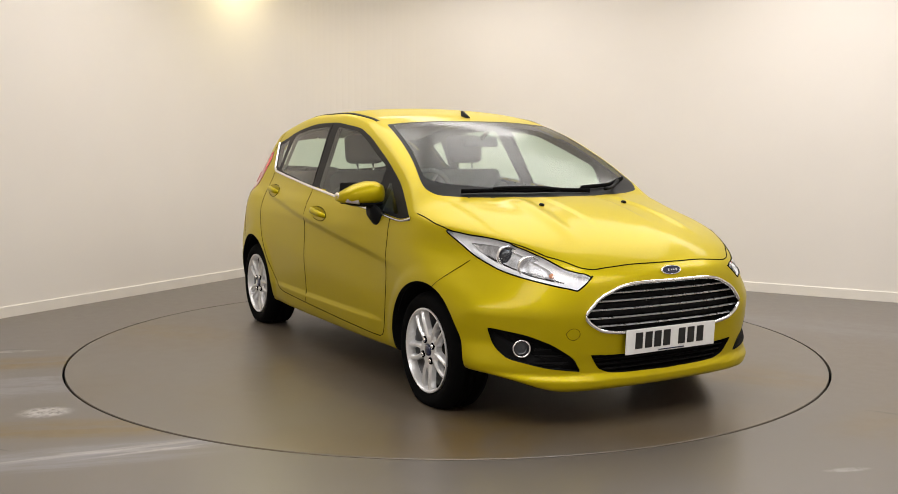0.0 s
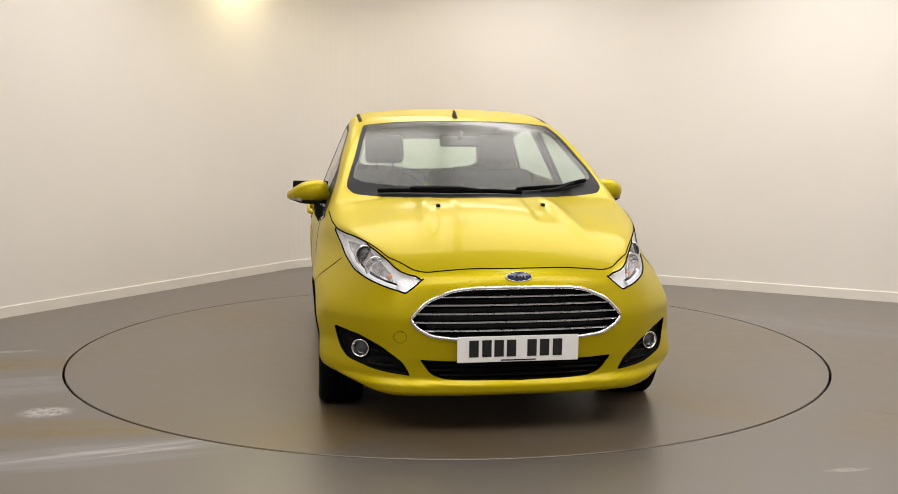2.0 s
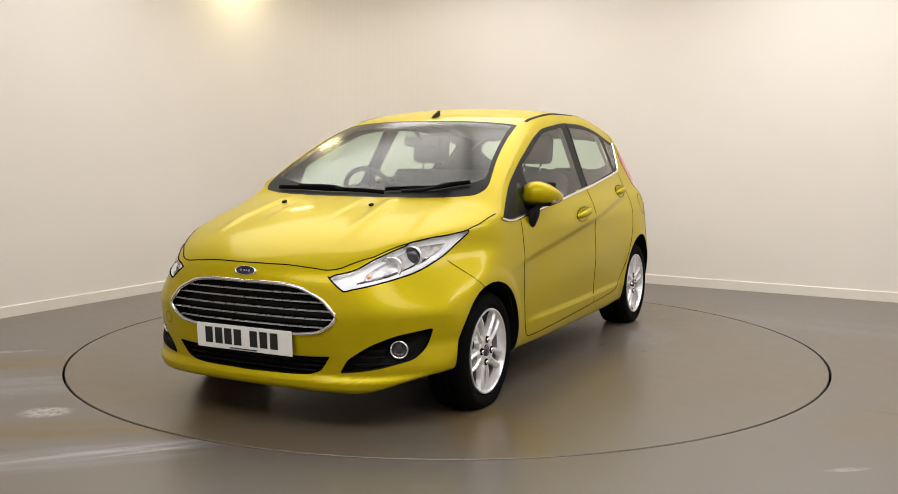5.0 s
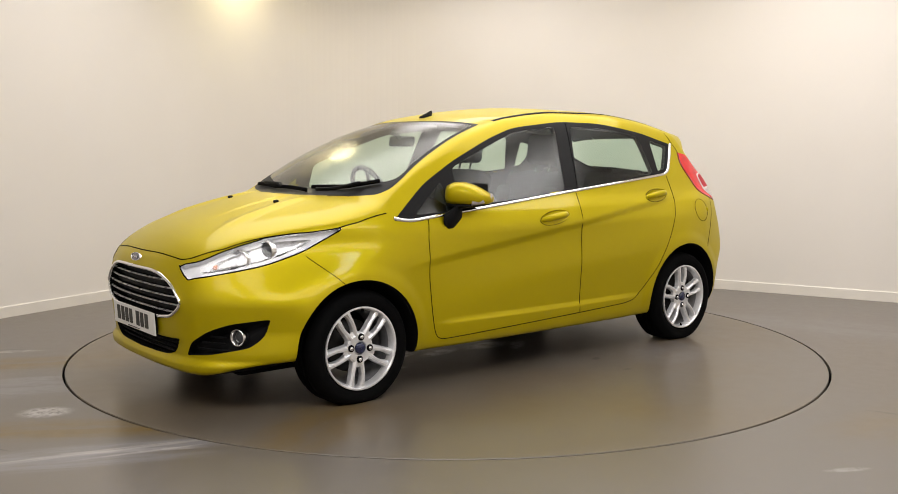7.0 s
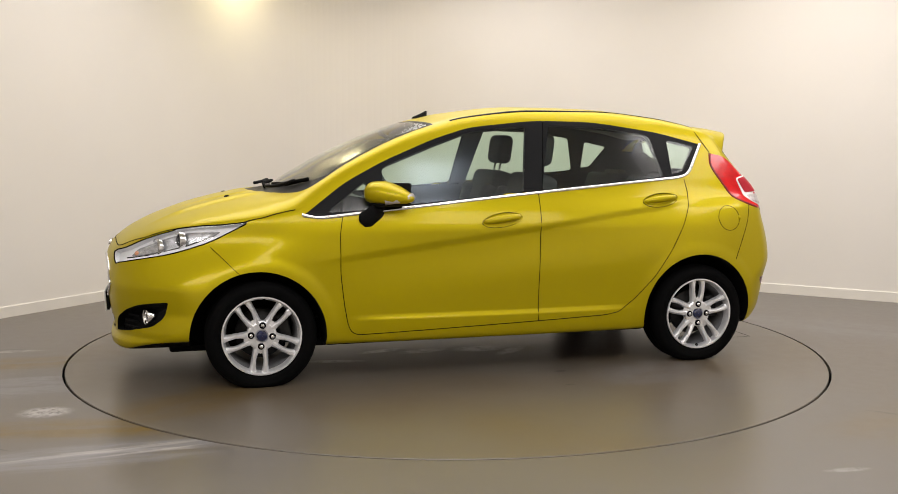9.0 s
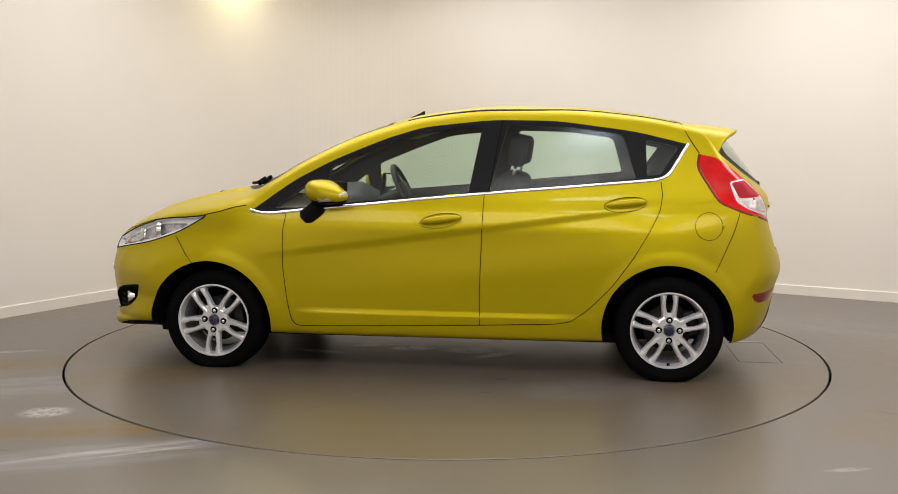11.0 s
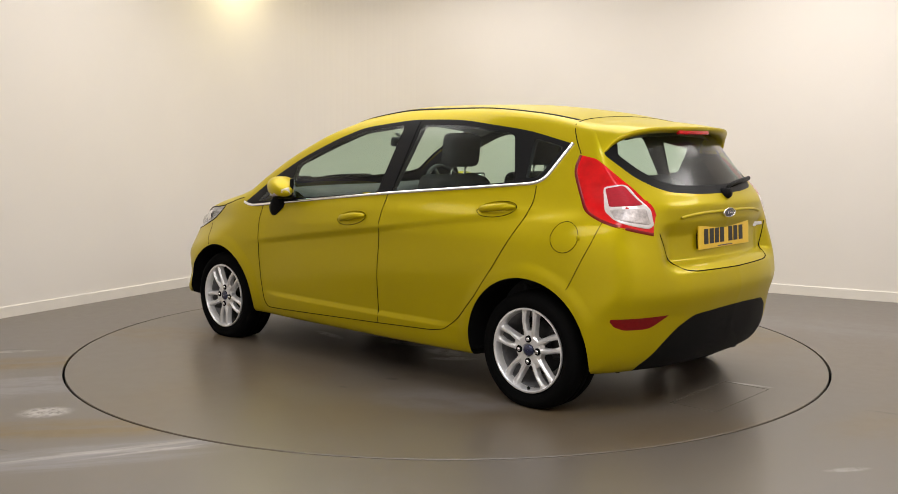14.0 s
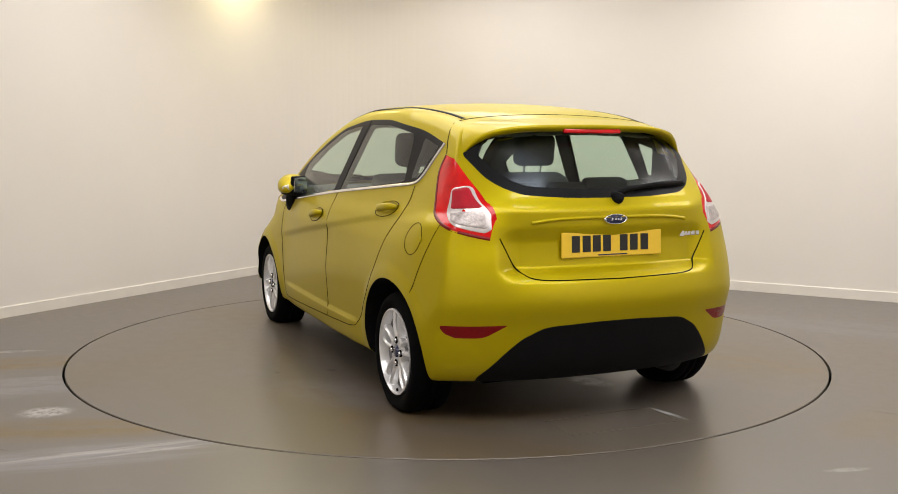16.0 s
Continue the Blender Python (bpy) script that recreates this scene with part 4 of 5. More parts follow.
def seams():
    for s in (1, -1):
        front, rear = DOORS[s]
        laid("panel_gap", [(0.822, 0.872), (0.838, 0.78), (0.838, 0.57), (0.82, 0.41), (0.802, 0.31), (0.785, 0.268), (0.755, 0.252), (0.60, 0.257), (-0.246, 0.285), (-0.64, 0.300), (-0.73, 0.314), (-0.822, 0.382), (-0.94, 0.506), (-1.05, 0.660), (-1.13, 0.795), (-1.185, 0.90), (-1.201, 0.98), (-1.193, 1.05)], "side", 0.0042, SEAM, CAR, s, label="dark gap round the doors")
        laid("panel_gap", [(-0.246, 0.285), (-0.246, 0.50), (-0.262, 0.985)], "side", 0.0042, SEAM, CAR, s, label="dark gap between the doors")
        laid("panel_gap", [(-0.285, 0.995), (-0.345, 1.372)], "side", 0.0042, SEAM, CAR, s, label="dark gap in the centre pillar")
        laid("panel_gap", [(1.488, 0.722), (1.424, 0.661), (1.352, 0.592)], "side", 0.0035, SEAM, CAR, s, label="gap between bumper and wing")
        laid("panel_gap", [(-1.598, 0.900), (-1.569, 0.808), (-1.537, 0.738), (-1.485, 0.62), (-1.470, 0.59)], "side", 0.0035, SEAM, CAR, s, label="gap between rear bumper and wing")
        laid("panel_gap", [(-1.287, 0.0), (-1.289, 0.252), (-1.300, 0.44), (-1.312, 0.518)], "top", 0.0058, SEAM, CAR, s, label="gap between roof and spoiler")
        laid("panel_gap", [(-1.312, 1.345), (-1.349, 1.274), (-1.396, 1.203)], "side", 0.005, SEAM, CAR, s, label="gap beside the spoiler")
        laid("bonnet_gap", [(1.990, 0.0), (1.986, 0.10), (1.970, 0.284), (1.955, 0.385), (1.93, 0.435), (1.818, 0.532), (1.62, 0.628), (1.45, 0.696), (1.33, 0.735), (1.22, 0.757), (1.06, 0.768)], "top", 0.0058, SEAM, CAR, s, label="dark gap round the bonnet")
        laid("tailgate_gap", [(0.0, 0.664), (0.353, 0.668), (0.42, 0.676), (0.455, 0.70), (0.486, 0.75), (0.538, 0.848)], "back", 0.0058, SEAM, CAR, s, label="dark gap round the tailgate")
        lamp_edge = rounded([(-1.397, 1.198, 0.1), (-1.383, 1.129, 0.3), (-1.456, 1.009), (-1.496, 0.945, 0.3), (-1.594, 0.904), (-1.70, 0.873), (-1.768, 0.845, 0.05)], closed=False)
        laid("lamp_gap", lamp_edge, "side", 0.016, DEEP_RED, CAR, s, label="dark red edge of the tail lamp")
        laid("chrome_strip", rounded([(1.030, 0.884), (0.985, 0.872), (0.93, 0.866), (0.60, 0.901), (-0.26, 0.984), (-1.14, 1.056, 0.06), (-1.225, 1.068, 0.6), (-1.262, 1.130), (-1.340, 1.252)], closed=False), "side", 0.016, CHROME, CAR, s, 0.007, "bright chrome strip below the side windows", step=0.015)
        laid("roof_strip", [(0.185, 0.558), (-0.1, 0.556), (-0.5, 0.545), (-1.0, 0.505), (-1.29, 0.485)], "top", 0.022, BLACK_PLASTIC, CAR, s, 0.002, "black roof gutter strip")
    angles = np.linspace(0, 2 * np.pi, 40)
    flap = np.stack([-1.434 + 0.072 * np.cos(angles), 0.826 + 0.072 * np.sin(angles)], 1)
    laid("fuel_flap_gap", flap, "side", 0.003, SEAM, CAR, 1, label="round gap of the fuel flap")
    bm = bmesh.new()
    c = side_point(-1.502, 0.826)[0]
    lathe(bm, [(0.001, 0.003), (0.012, 0.002), (0.014, -0.004)], 16, Matrix.Translation(c) @ Matrix.Rotation(radians(-25), 4, "Z"))
    part("fuel_flap_catch", bm, PAINT, CAR)
    cap = np.stack([0.495 + 0.030 * np.cos(angles), 0.440 + 0.030 * np.sin(angles)], 1)
    laid("towing_eye_cover", cap, "front", 0.0022, SEAM, CAR, -1, 0.0006, "round cover of the towing eye")


seams()


def cabin_lining():
    mid = SKIN_P[SKIN_F].mean(1)
    x, z = mid[:, 0], mid[:, 2]
    names = {"body", "front_door", "rear_door", "window_frame", "tailgate", "spoiler", "screen_border", "cowl", "tail_lamp"}
    roof = (z > 1.30) & (SKIN_N[SKIN_F[:, 0], 2] > 0.6)
    skin_part("headliner", names, HEADLINER, CAR, label="pale grey roof lining", inset=0.03, mask=roof & (x < 0.3))
    skin_part("cabin_lining", names, CABIN, CAR, label="dark plastic cabin lining", inset=0.028, mask=~roof & (x < 1.1) & (x > -1.8) & (z > 0.40))
    bm = bmesh.new()
    box(bm, (2.30, 1.0, 0.03), pose(-0.15, 0, 0.30), 0.01)
    box(bm, (0.03, 1.30, 0.55), pose(0.86, 0, 0.58), 0.01)
    part("cabin_floor", bm, CABIN, CAR, "dark carpeted cabin floor and bulkhead")
    bm = bmesh.new()
    box(bm, (0.42, 1.05, 0.03), pose(-1.43, 0, 0.985), 0.01)
    part("parcel_shelf", bm, CABIN, CAR, "dark parcel shelf behind the rear seat")


cabin_lining()


def pillow(bm, size, m, puff=0.3):
    """A soft upholstered block."""
    made = bmesh.ops.create_cube(bm, size=1.0, matrix=m @ Matrix.Diagonal((*size, 1)))
    edges = list({e for v in made["verts"] for e in v.link_edges})
    bmesh.ops.bevel(bm, geom=edges, offset=min(size) * puff, segments=4, affect="EDGES", profile=0.5)


def front_seat(y):
    bm = bmesh.new()
    pillow(bm, (0.52, 0.50, 0.17), pose(0.03, y, 0.53, 0, -8))
    part("seat_cushion", bm, FABRIC, CAR, "charcoal front seat cushion")
    bm = bmesh.new()
    pillow(bm, (0.16, 0.48, 0.62), pose(-0.30, y, 0.775, 0, -17))
    for s in (-1, 1):
        pillow(bm, (0.16, 0.10, 0.46), pose(-0.245, y + s * 0.20, 0.765, 0, -17), 0.4)
    part("seat_back", bm, FABRIC, CAR, "charcoal front seat backrest")
    bm = bmesh.new()
    pillow(bm, (0.10, 0.25, 0.185), pose(-0.42, y, 1.215, 0, -8), 0.38)
    part("headrest", bm, FABRIC, CAR, "charcoal front headrest")
    for s in (-1, 1):
        bm = bmesh.new()
        tube(bm, [(-0.375, y + s * 0.055, 1.00), (-0.415, y + s * 0.055, 1.16)], 0.007, 8)
        part("headrest_post", bm, CHROME, CAR, "bright headrest post")


for seat_y in (0.37, -0.37):
    front_seat(seat_y)


def rear_bench():
    bm = bmesh.new()
    pillow(bm, (0.50, 1.24, 0.18), pose(-0.83, 0, 0.55, 0, -6))
    part("rear_seat_cushion", bm, FABRIC, CAR, "charcoal rear bench cushion")
    bm = bmesh.new()
    for y, w in ((0.32, 0.60), (-0.32, 0.60)):
        pillow(bm, (0.14, w, 0.52), pose(-1.14, y, 0.80, 0, -18), 0.3)
    part("rear_seat_back", bm, FABRIC, CAR, "charcoal rear bench backrest")
    for y in (0.33, -0.33):
        bm = bmesh.new()
        pillow(bm, (0.08, 0.25, 0.10), pose(-1.235, y, 1.030, 0, -12), 0.35)
        part("headrest", bm, FABRIC, CAR, "low charcoal rear headrest")


rear_bench()


def dashboard():
    bm = bmesh.new()
    n = 24
    rows = []
    for k in range(n + 1):
        y = -0.66 + 1.32 * k / n
        hood = 0.045 * math.exp(-((y + 0.37) / 0.17) ** 2)
        bow = 0.18 * (y / 0.7) ** 2
        prof = [(1.06 - bow, 0.955), (0.95 - bow, 0.975), (0.80 - bow * 0.6, 0.965 + hood * 0.6), (0.66, 0.955 + hood), (0.60, 0.925 + hood), (0.585, 0.85), (0.62, 0.70), (0.70, 0.50)]
        rows.append([bm.verts.new((x, y, z)) for x, z in prof])
    for a, b in zip(rows, rows[1:]):
        for k in range(7):
            bm.faces.new((a[k], a[k + 1], b[k + 1], b[k]))
    part("dashboard", bm, CABIN, CAR, "dark moulded dashboard")
    bm = bmesh.new()
    m = Matrix.Translation((0.37, -0.37, 0.945)) @ Matrix.Rotation(radians(-65), 4, "Y")
    ring = [m @ Vector((0.172 * math.cos(a), 0.172 * math.sin(a), 0)) for a in np.linspace(0, 2 * math.pi, 41)]
    tube(bm, ring, 0.015, 10)
    for a in (20, 160, 270):
        q = Vector((math.cos(radians(a)), math.sin(radians(a)), 0))
        tube(bm, [m @ (q * 0.04), m @ (q * 0.165)], 0.014, 8)
    pillow(bm, (0.12, 0.12, 0.05), m, 0.4)
    tube(bm, [m @ Vector((0, 0, -0.02)), m @ Vector((0, 0, -0.25))], 0.035, 10)
    part("steering_wheel", bm, CABIN, CAR, "black steering wheel on the right side")
    bm = bmesh.new()
    pillow(bm, (0.035, 0.225, 0.06), pose(0.40, 0, 1.262, 0, -10), 0.4)
    tube(bm, [(0.41, 0, 1.28), (0.47, 0, 1.315)], 0.012, 8)
    part("interior_mirror", bm, CABIN, CAR, "black interior mirror behind the windscreen")


dashboard()


def spoiler():
    """The roof spoiler: a skin from the roof's end out to the trailing edge and back below it."""
    edge_y = pchip([0, 0.35, 0.6, 0.78, 0.9, 1.0], [0, 0.30, 0.465, 0.535, 0.565, 0.588])
    edge_x = pchip([0, 0.35, 0.6, 0.78, 0.9, 1.0], [-1.655, -1.640, -1.585, -1.540, -1.518, -1.500])
    edge_z = pchip([0, 0.35, 0.6, 0.78, 0.9, 1.0], [1.335, 1.330, 1.308, 1.272, 1.238, 1.205])
    start_y = pchip([0, 0.35, 0.6, 0.78, 1.0], [0, 0.28, 0.44, 0.53, 0.60])
    bm = bmesh.new()
    rows = []
    steps = np.linspace(-1, 1, 61)
    for k in steps:
        a, s = abs(k), math.copysign(1, k)
        e = Vector((float(edge_x(a)), float(edge_y(a)), float(edge_z(a))))
        if a < 0.7:
            f = Vector(top_point(-1.36, float(start_y(a)))[0])
        else:
            z0 = 1.335 - 0.125 * (a - 0.7) / 0.3
            f = Vector(side_point(-1.36 - 0.06 * (a - 0.7) / 0.3, z0)[0])
        nrm = Vector(body_normal(np.array([f]))[0])
        f = f - nrm * 0.001
        row = [f]
        for u in (0.2, 0.4, 0.6, 0.8, 0.94):
            q = f.lerp(e, u) + nrm * 0.008 * math.sin(math.pi * u) * (1 - a * 0.6)
            row.append(q)
        thick = 0.030 * (1 - 0.55 * max(0, a - 0.75) / 0.25)
        inward = Vector((0.35, -0.75 * max(0, a - 0.6) / 0.4, -1.0)).normalized()
        row += [e, e + inward * thick * 0.55, e + inward * thick + Vector((0.015, 0, 0)), e + inward * thick + Vector((0.11, -0.035 * a, 0.008))]
        rows.append([bm.verts.new((q.x, q.y * s, q.z)) for q in row])
    for a, b in zip(rows, rows[1:]):
        for k in range(len(a) - 1):
            bm.faces.new((a[k], a[k + 1], b[k + 1], b[k]))
    wing = part("spoiler", bm, PAINT, TAILGATE_PART, "mustard yellow roof spoiler")
    bm = bmesh.new()
    box(bm, (0.02, 0.30, 0.026), pose(-1.634, 0, 1.310, 0, 12), 0.006)
    part("high_brake_lamp", bm, RED_LENS, wing, "red high-level brake lamp")


spoiler()


def headlamp(s):
    base = skin_part("headlamp", {"headlamp"}, LENS, CAR, s, "clear headlamp with projector lens")
    base.visible_shadow = False
    pick = SKIN_ZONE == "headlamp"
    skin_part("lamp_bowl", {"headlamp"}, LAMP_WHITE, base, s, "silvered lamp reflector", inset=0.030)
    # rim between the lens and the bowl
    f = SKIN_F[pick]
    count = {}
    for q in f:
        for a, b in zip(q, np.roll(q, -1)):
            count.setdefault((min(a, b), max(a, b)), []).append((a, b))
    bm = bmesh.new()
    for pairs in count.values():
        if len(pairs) == 1:
            a, b = pairs[0]
            quad = [SKIN_P[a], SKIN_P[b], SKIN_P[b] - 0.032 * SKIN_N[b], SKIN_P[a] - 0.032 * SKIN_N[a]]
            bm.faces.new([bm.verts.new((q[0], q[1] * s, q[2])) for q in quad])
    part("lamp_rim", bm, LAMP_WHITE, base, "silvered inner rim", smooth=False)
    follow = dict(pairs[0] for pairs in count.values() if len(pairs) == 1)
    loop = [next(iter(follow))]
    while follow.get(loop[-1]) not in (None, loop[0]) and len(loop) <= len(follow):
        loop.append(follow[loop[-1]])
    edge = SKIN_P[loop]
    for _ in range(2):
        edge = (np.roll(edge, 1, 0) + 2 * edge + np.roll(edge, -1, 0)) / 4
    edge = mirror_y(np.concatenate([edge, edge[:1]]), s)
    bm = bmesh.new()
    tube(bm, edge, 0.0034, 6)
    part("lamp_seal", bm, SEAM, base, "black seal round the headlamp")

    def inside_lamp(x, z, depth):
        p = side_point(x, z)[0]
        q = p - depth * body_normal(np.array([p]))[0]
        return Vector((q[0], q[1] * s, q[2]))
    inner = rounded([(1.900, 0.668, 0.15), (1.66, 0.712), (1.52, 0.756), (1.44, 0.800, 0.1), (1.60, 0.796), (1.72, 0.764), (1.855, 0.712, 0.15)])
    side_patch("lamp_facets", inner, -0.022, LAMP_FACET, base, s, "silver faceted inner reflector")
    aim = Matrix.Rotation(radians(-90), 4, "Z") @ Matrix.Rotation(radians(s * 18), 4, "Z")
    c = inside_lamp(1.650, 0.757, 0.024)
    bm = bmesh.new()
    lathe(bm, [(0.050, -0.02), (0.051, 0.004), (0.047, 0.010), (0.041, 0.006), (0.038, -0.008)], 32, Matrix.Translation(c) @ aim)
    part("projector_ring", bm, CHROME, base, "chrome projector ring")
    bm = bmesh.new()
    lathe(bm, [(0.0385, -0.006), (0.034, 0.004), (0.024, 0.012), (0.011, 0.016), (0.001, 0.017)], 28, Matrix.Translation(c) @ aim)
    part("projector_lens", bm, LENS_DARK, base, "grey glass projector lens")
    c2 = inside_lamp(1.765, 0.722, 0.026)
    bm = bmesh.new()
    lathe(bm, [(0.050, -0.02), (0.050, 0.008), (0.040, 0.0), (0.02, -0.014), (0.001, -0.02)], 28, Matrix.Translation(c2) @ aim)
    part("main_beam_reflector", bm, CHROME, base, "chrome main beam reflector")
    bm = bmesh.new()
    bmesh.ops.create_uvsphere(bm, u_segments=14, v_segments=10, radius=0.012, matrix=Matrix.Translation(inside_lamp(1.868, 0.690, 0.024)))
    part("indicator_bulb", bm, AMBER, base, "orange indicator bulb")
    path = dense([(1.93, 0.646), (1.80, 0.671), (1.60, 0.722), (1.47, 0.768)], 0.02)
    p = side_point(path[:, 0], path[:, 1], -0.016)
    n = body_normal(p)
    part("light_bar", ribbon(mirror_y(p, s), mirror_y(n, s), 0.022, 0.004), LAMP_WHITE, base, "bright daytime light bar")
    path = dense([(1.92, 0.662), (1.80, 0.687), (1.70, 0.708), (1.55, 0.752)], 0.02)
    p = side_point(path[:, 0], path[:, 1], -0.024)
    part("dark_divider", ribbon(mirror_y(p, s), mirror_y(n, s)[:len(p)] if len(n) >= len(p) else mirror_y(body_normal(p), s), 0.010, 0.003), BLACK_PLASTIC, base, "dark divider strip")


BAR_METAL = material("satin_chrome_bars", (0.86, 0.86, 0.87), 0.28, 0.85, 0.03, 30)
LAMP_WHITE = material("bright_lamp_housing", (0.93, 0.93, 0.95), 0.22, 0.0, 0.05, 60)
LAMP_FACET = material("faceted_silver_reflector", (0.62, 0.62, 0.64), 0.22, 0.55, 0.45, 45, 0.8, 70)
LENS_DARK = material("grey_projector_glass", (0.035, 0.038, 0.045), 0.05, 0.1, 0.1, 40, 0, 200, 0.5)
for side in (1, -1):
    headlamp(side)


def half_outline(poly):
    """The outline's y >= 0 half, from its top middle round to its bottom middle."""
    p = poly[poly[:, 0] > 0.0]
    k = int(np.argmax(np.abs(np.diff(p[:, 0], append=p[:1, 0])) + np.abs(np.diff(p[:, 1], append=p[:1, 1]))))
    return np.roll(p, -(k + 1), axis=0)


def full_loop(poly, proud=0.0):
    h = half_outline(poly)
    h = np.concatenate([[[0.0, h[0, 1]]], h, [[0.0, h[-1, 1]]]])
    q = dense(h, 0.012)
    p = front_point(q[:, 0], q[:, 1], proud)
    return np.concatenate([p, mirror_y(p, -1)[::-1][1:-1]])


def nose_opening(poly, depth, name, label):
    p = full_loop(poly)
    bm = bmesh.new()
    outer = [bm.verts.new(v + np.array([0.001, 0, 0])) for v in p]
    inner = [bm.verts.new((v[0] - depth, v[1], v[2])) for v in p]
    n = len(outer)
    for k in range(n):
        j = (k + 1) % n
        bm.faces.new((outer[k], outer[j], inner[j], inner[k]))
    bm.faces.new(inner)
    return part(name, bm, BLACK_PLASTIC, CAR, label, smooth=False)


def width_at(poly, z):
    h = half_outline(poly)
    ys = [a[0] + (b[0] - a[0]) * (z - a[1]) / (b[1] - a[1]) for a, b in zip(h, h[1:]) if (a[1] - z) * (b[1] - z) <= 0 and a[1] != b[1]]
    return max(ys) if ys else 0.2


def grilles():
    grille = nose_opening(GRILLE, 0.07, "grille", "black radiator grille with chrome bars")
    p = full_loop(GRILLE)
    p = np.concatenate([p, p[:1]])
    bm = bmesh.new()
    tube(bm, p + np.array([0.002, 0, 0]), 0.0085, 8)
    part("chrome_surround", bm, CHROME, grille, "chrome grille surround")
    for z in (0.612, 0.577, 0.540, 0.503, 0.467):
        w = width_at(GRILLE, z) - 0.004
        ys = np.linspace(-w, w, 41)
        q = front_point(ys, np.full(41, z), -0.009)
        bm = bmesh.new()
        rows = []
        for v in q:
            v = Vector(v)
            rows.append([bm.verts.new(v + Vector(o)) for o in ((-0.003, 0, 0.0032), (0.002, 0, 0.001), (0.001, 0, -0.0025), (-0.008, 0, -0.003), (-0.008, 0, 0.0034))])
        for a, b in zip(rows, rows[1:]):
            for k in range(5):
                bm.faces.new((a[k], a[(k + 1) % 5], b[(k + 1) % 5], b[k]))
        part("grille_bar", bm, BAR_METAL, grille, "thin chrome grille bar", smooth=False)
        bm = bmesh.new()
        q2 = front_point(ys * 0.98, np.full(41, z + 0.010), -0.045)
        rows = []
        for v in q2:
            v = Vector(v)
            rows.append([bm.verts.new(v + Vector(o)) for o in ((0, 0, 0.010), (0.005, 0, -0.006), (-0.03, 0, -0.006), (-0.03, 0, 0.010))])
        for a, b in zip(rows, rows[1:]):
            for k in range(4):
                bm.faces.new((a[k], a[(k + 1) % 4], b[(k + 1) % 4], b[k]))
        part("grille_blade", bm, BLACK_PLASTIC, grille, smooth=False)
    lower = nose_opening(LOWER_GRILLE, 0.07, "lower_grille", "black lower bumper grille")
    for z in (0.268, 0.290, 0.312, 0.332):
        w = width_at(LOWER_GRILLE, z) - 0.006
        q = front_point(np.linspace(-w, w, 31), np.full(31, z), -0.022)
        bm = bmesh.new()
        tube(bm, q, 0.0055, 6)
        part("grille_blade", bm, BLACK_PLASTIC, lower)
    for s in (1, -1):
        q = dense(FOG_POCKET, 0.012, True)
        p = mirror_y(front_point(q[:, 0], q[:, 1]), s)
        bm = bmesh.new()
        outer = [bm.verts.new(v + np.array([0.001, 0, 0])) for v in p]
        inner = [bm.verts.new((v[0] - 0.035, v[1] - s * 0.012, v[2])) for v in p]
        n = len(outer)
        for k in range(n):
            j = (k + 1) % n
            bm.faces.new((outer[k], outer[j], inner[j], inner[k]))
        bm.faces.new(inner)
        pocket = part("fog_lamp_pocket", bm, BLACK_PLASTIC, CAR, "black fog lamp pocket in the bumper", smooth=False)
        for z, y0, y1 in ((0.305, 0.50, 0.64), (0.335, 0.53, 0.63), (0.365, 0.57, 0.63)):
            bm = bmesh.new()
            tube(bm, mirror_y(front_point(np.linspace(y0, y1, 9), np.full(9, z), -0.026), s), 0.005, 6)
            part("pocket_rib", bm, BLACK_PLASTIC, pocket)
        c = Vector(mirror_y(front_point(0.671, 0.368, -0.028), s)[0])
        m = Matrix.Translation(c) @ Matrix.Rotation(radians(-90 + s * 22), 4, "Z")
        bm = bmesh.new()
        lathe(bm, [(0.040, -0.02), (0.041, 0.014), (0.038, 0.018), (0.033, 0.012), (0.031, -0.006)], 32, m)
        part("fog_lamp_ring", bm, CHROME, pocket, "chrome fog lamp ring")
        bm = bmesh.new()
        lathe(bm, [(0.0315, -0.006), (0.026, 0.000), (0.014, 0.005), (0.001, 0.006)], 24, m)
        part("fog_lamp_lens", bm, LENS_DARK, pocket, "glass fog lamp lens")


grilles()


def plate(m, back, label):
    base = new("number_plate")
    base.parent = CAR
    base.matrix_basis = m
    base["label"] = label
    bm = bmesh.new()
    box(bm, (0.52, 0.008, 0.111), Matrix(), 0.003)
    part("plate_back", bm, back, base, smooth=False)
    for u in (-0.190, -0.135, -0.083, -0.030, 0.058, 0.112, 0.168):
        bm = bmesh.new()
        box(bm, (0.040, 0.002, 0.072), pose(u, -0.0048, 0.004))
        part("character_bar", bm, INK, base, smooth=False)
    bm = bmesh.new()
    box(bm, (0.15, 0.002, 0.005), pose(0.0, -0.0048, -0.047))
    part("small_print_bar", bm, BLUE, base, smooth=False)
    bm = bmesh.new()
    box(bm, (0.50, 0.012, 0.10), pose(0, 0.010, 0))
    part("plate_holder", bm, BLACK_PLASTIC, base, smooth=False)


plate(pose(float(front_point(0.0, 0.40)[0, 0]) + 0.012, -0.004, 0.393, 3, 0, 90), PLATE_WHITE, "white front number plate with dark bars")
plate(pose(float(back_point(0.0, 0.81)[0, 0]) - 0.004, 0.0, 0.810, -3, 0, -90), PLATE_YELLOW, "yellow rear number plate with dark bars")


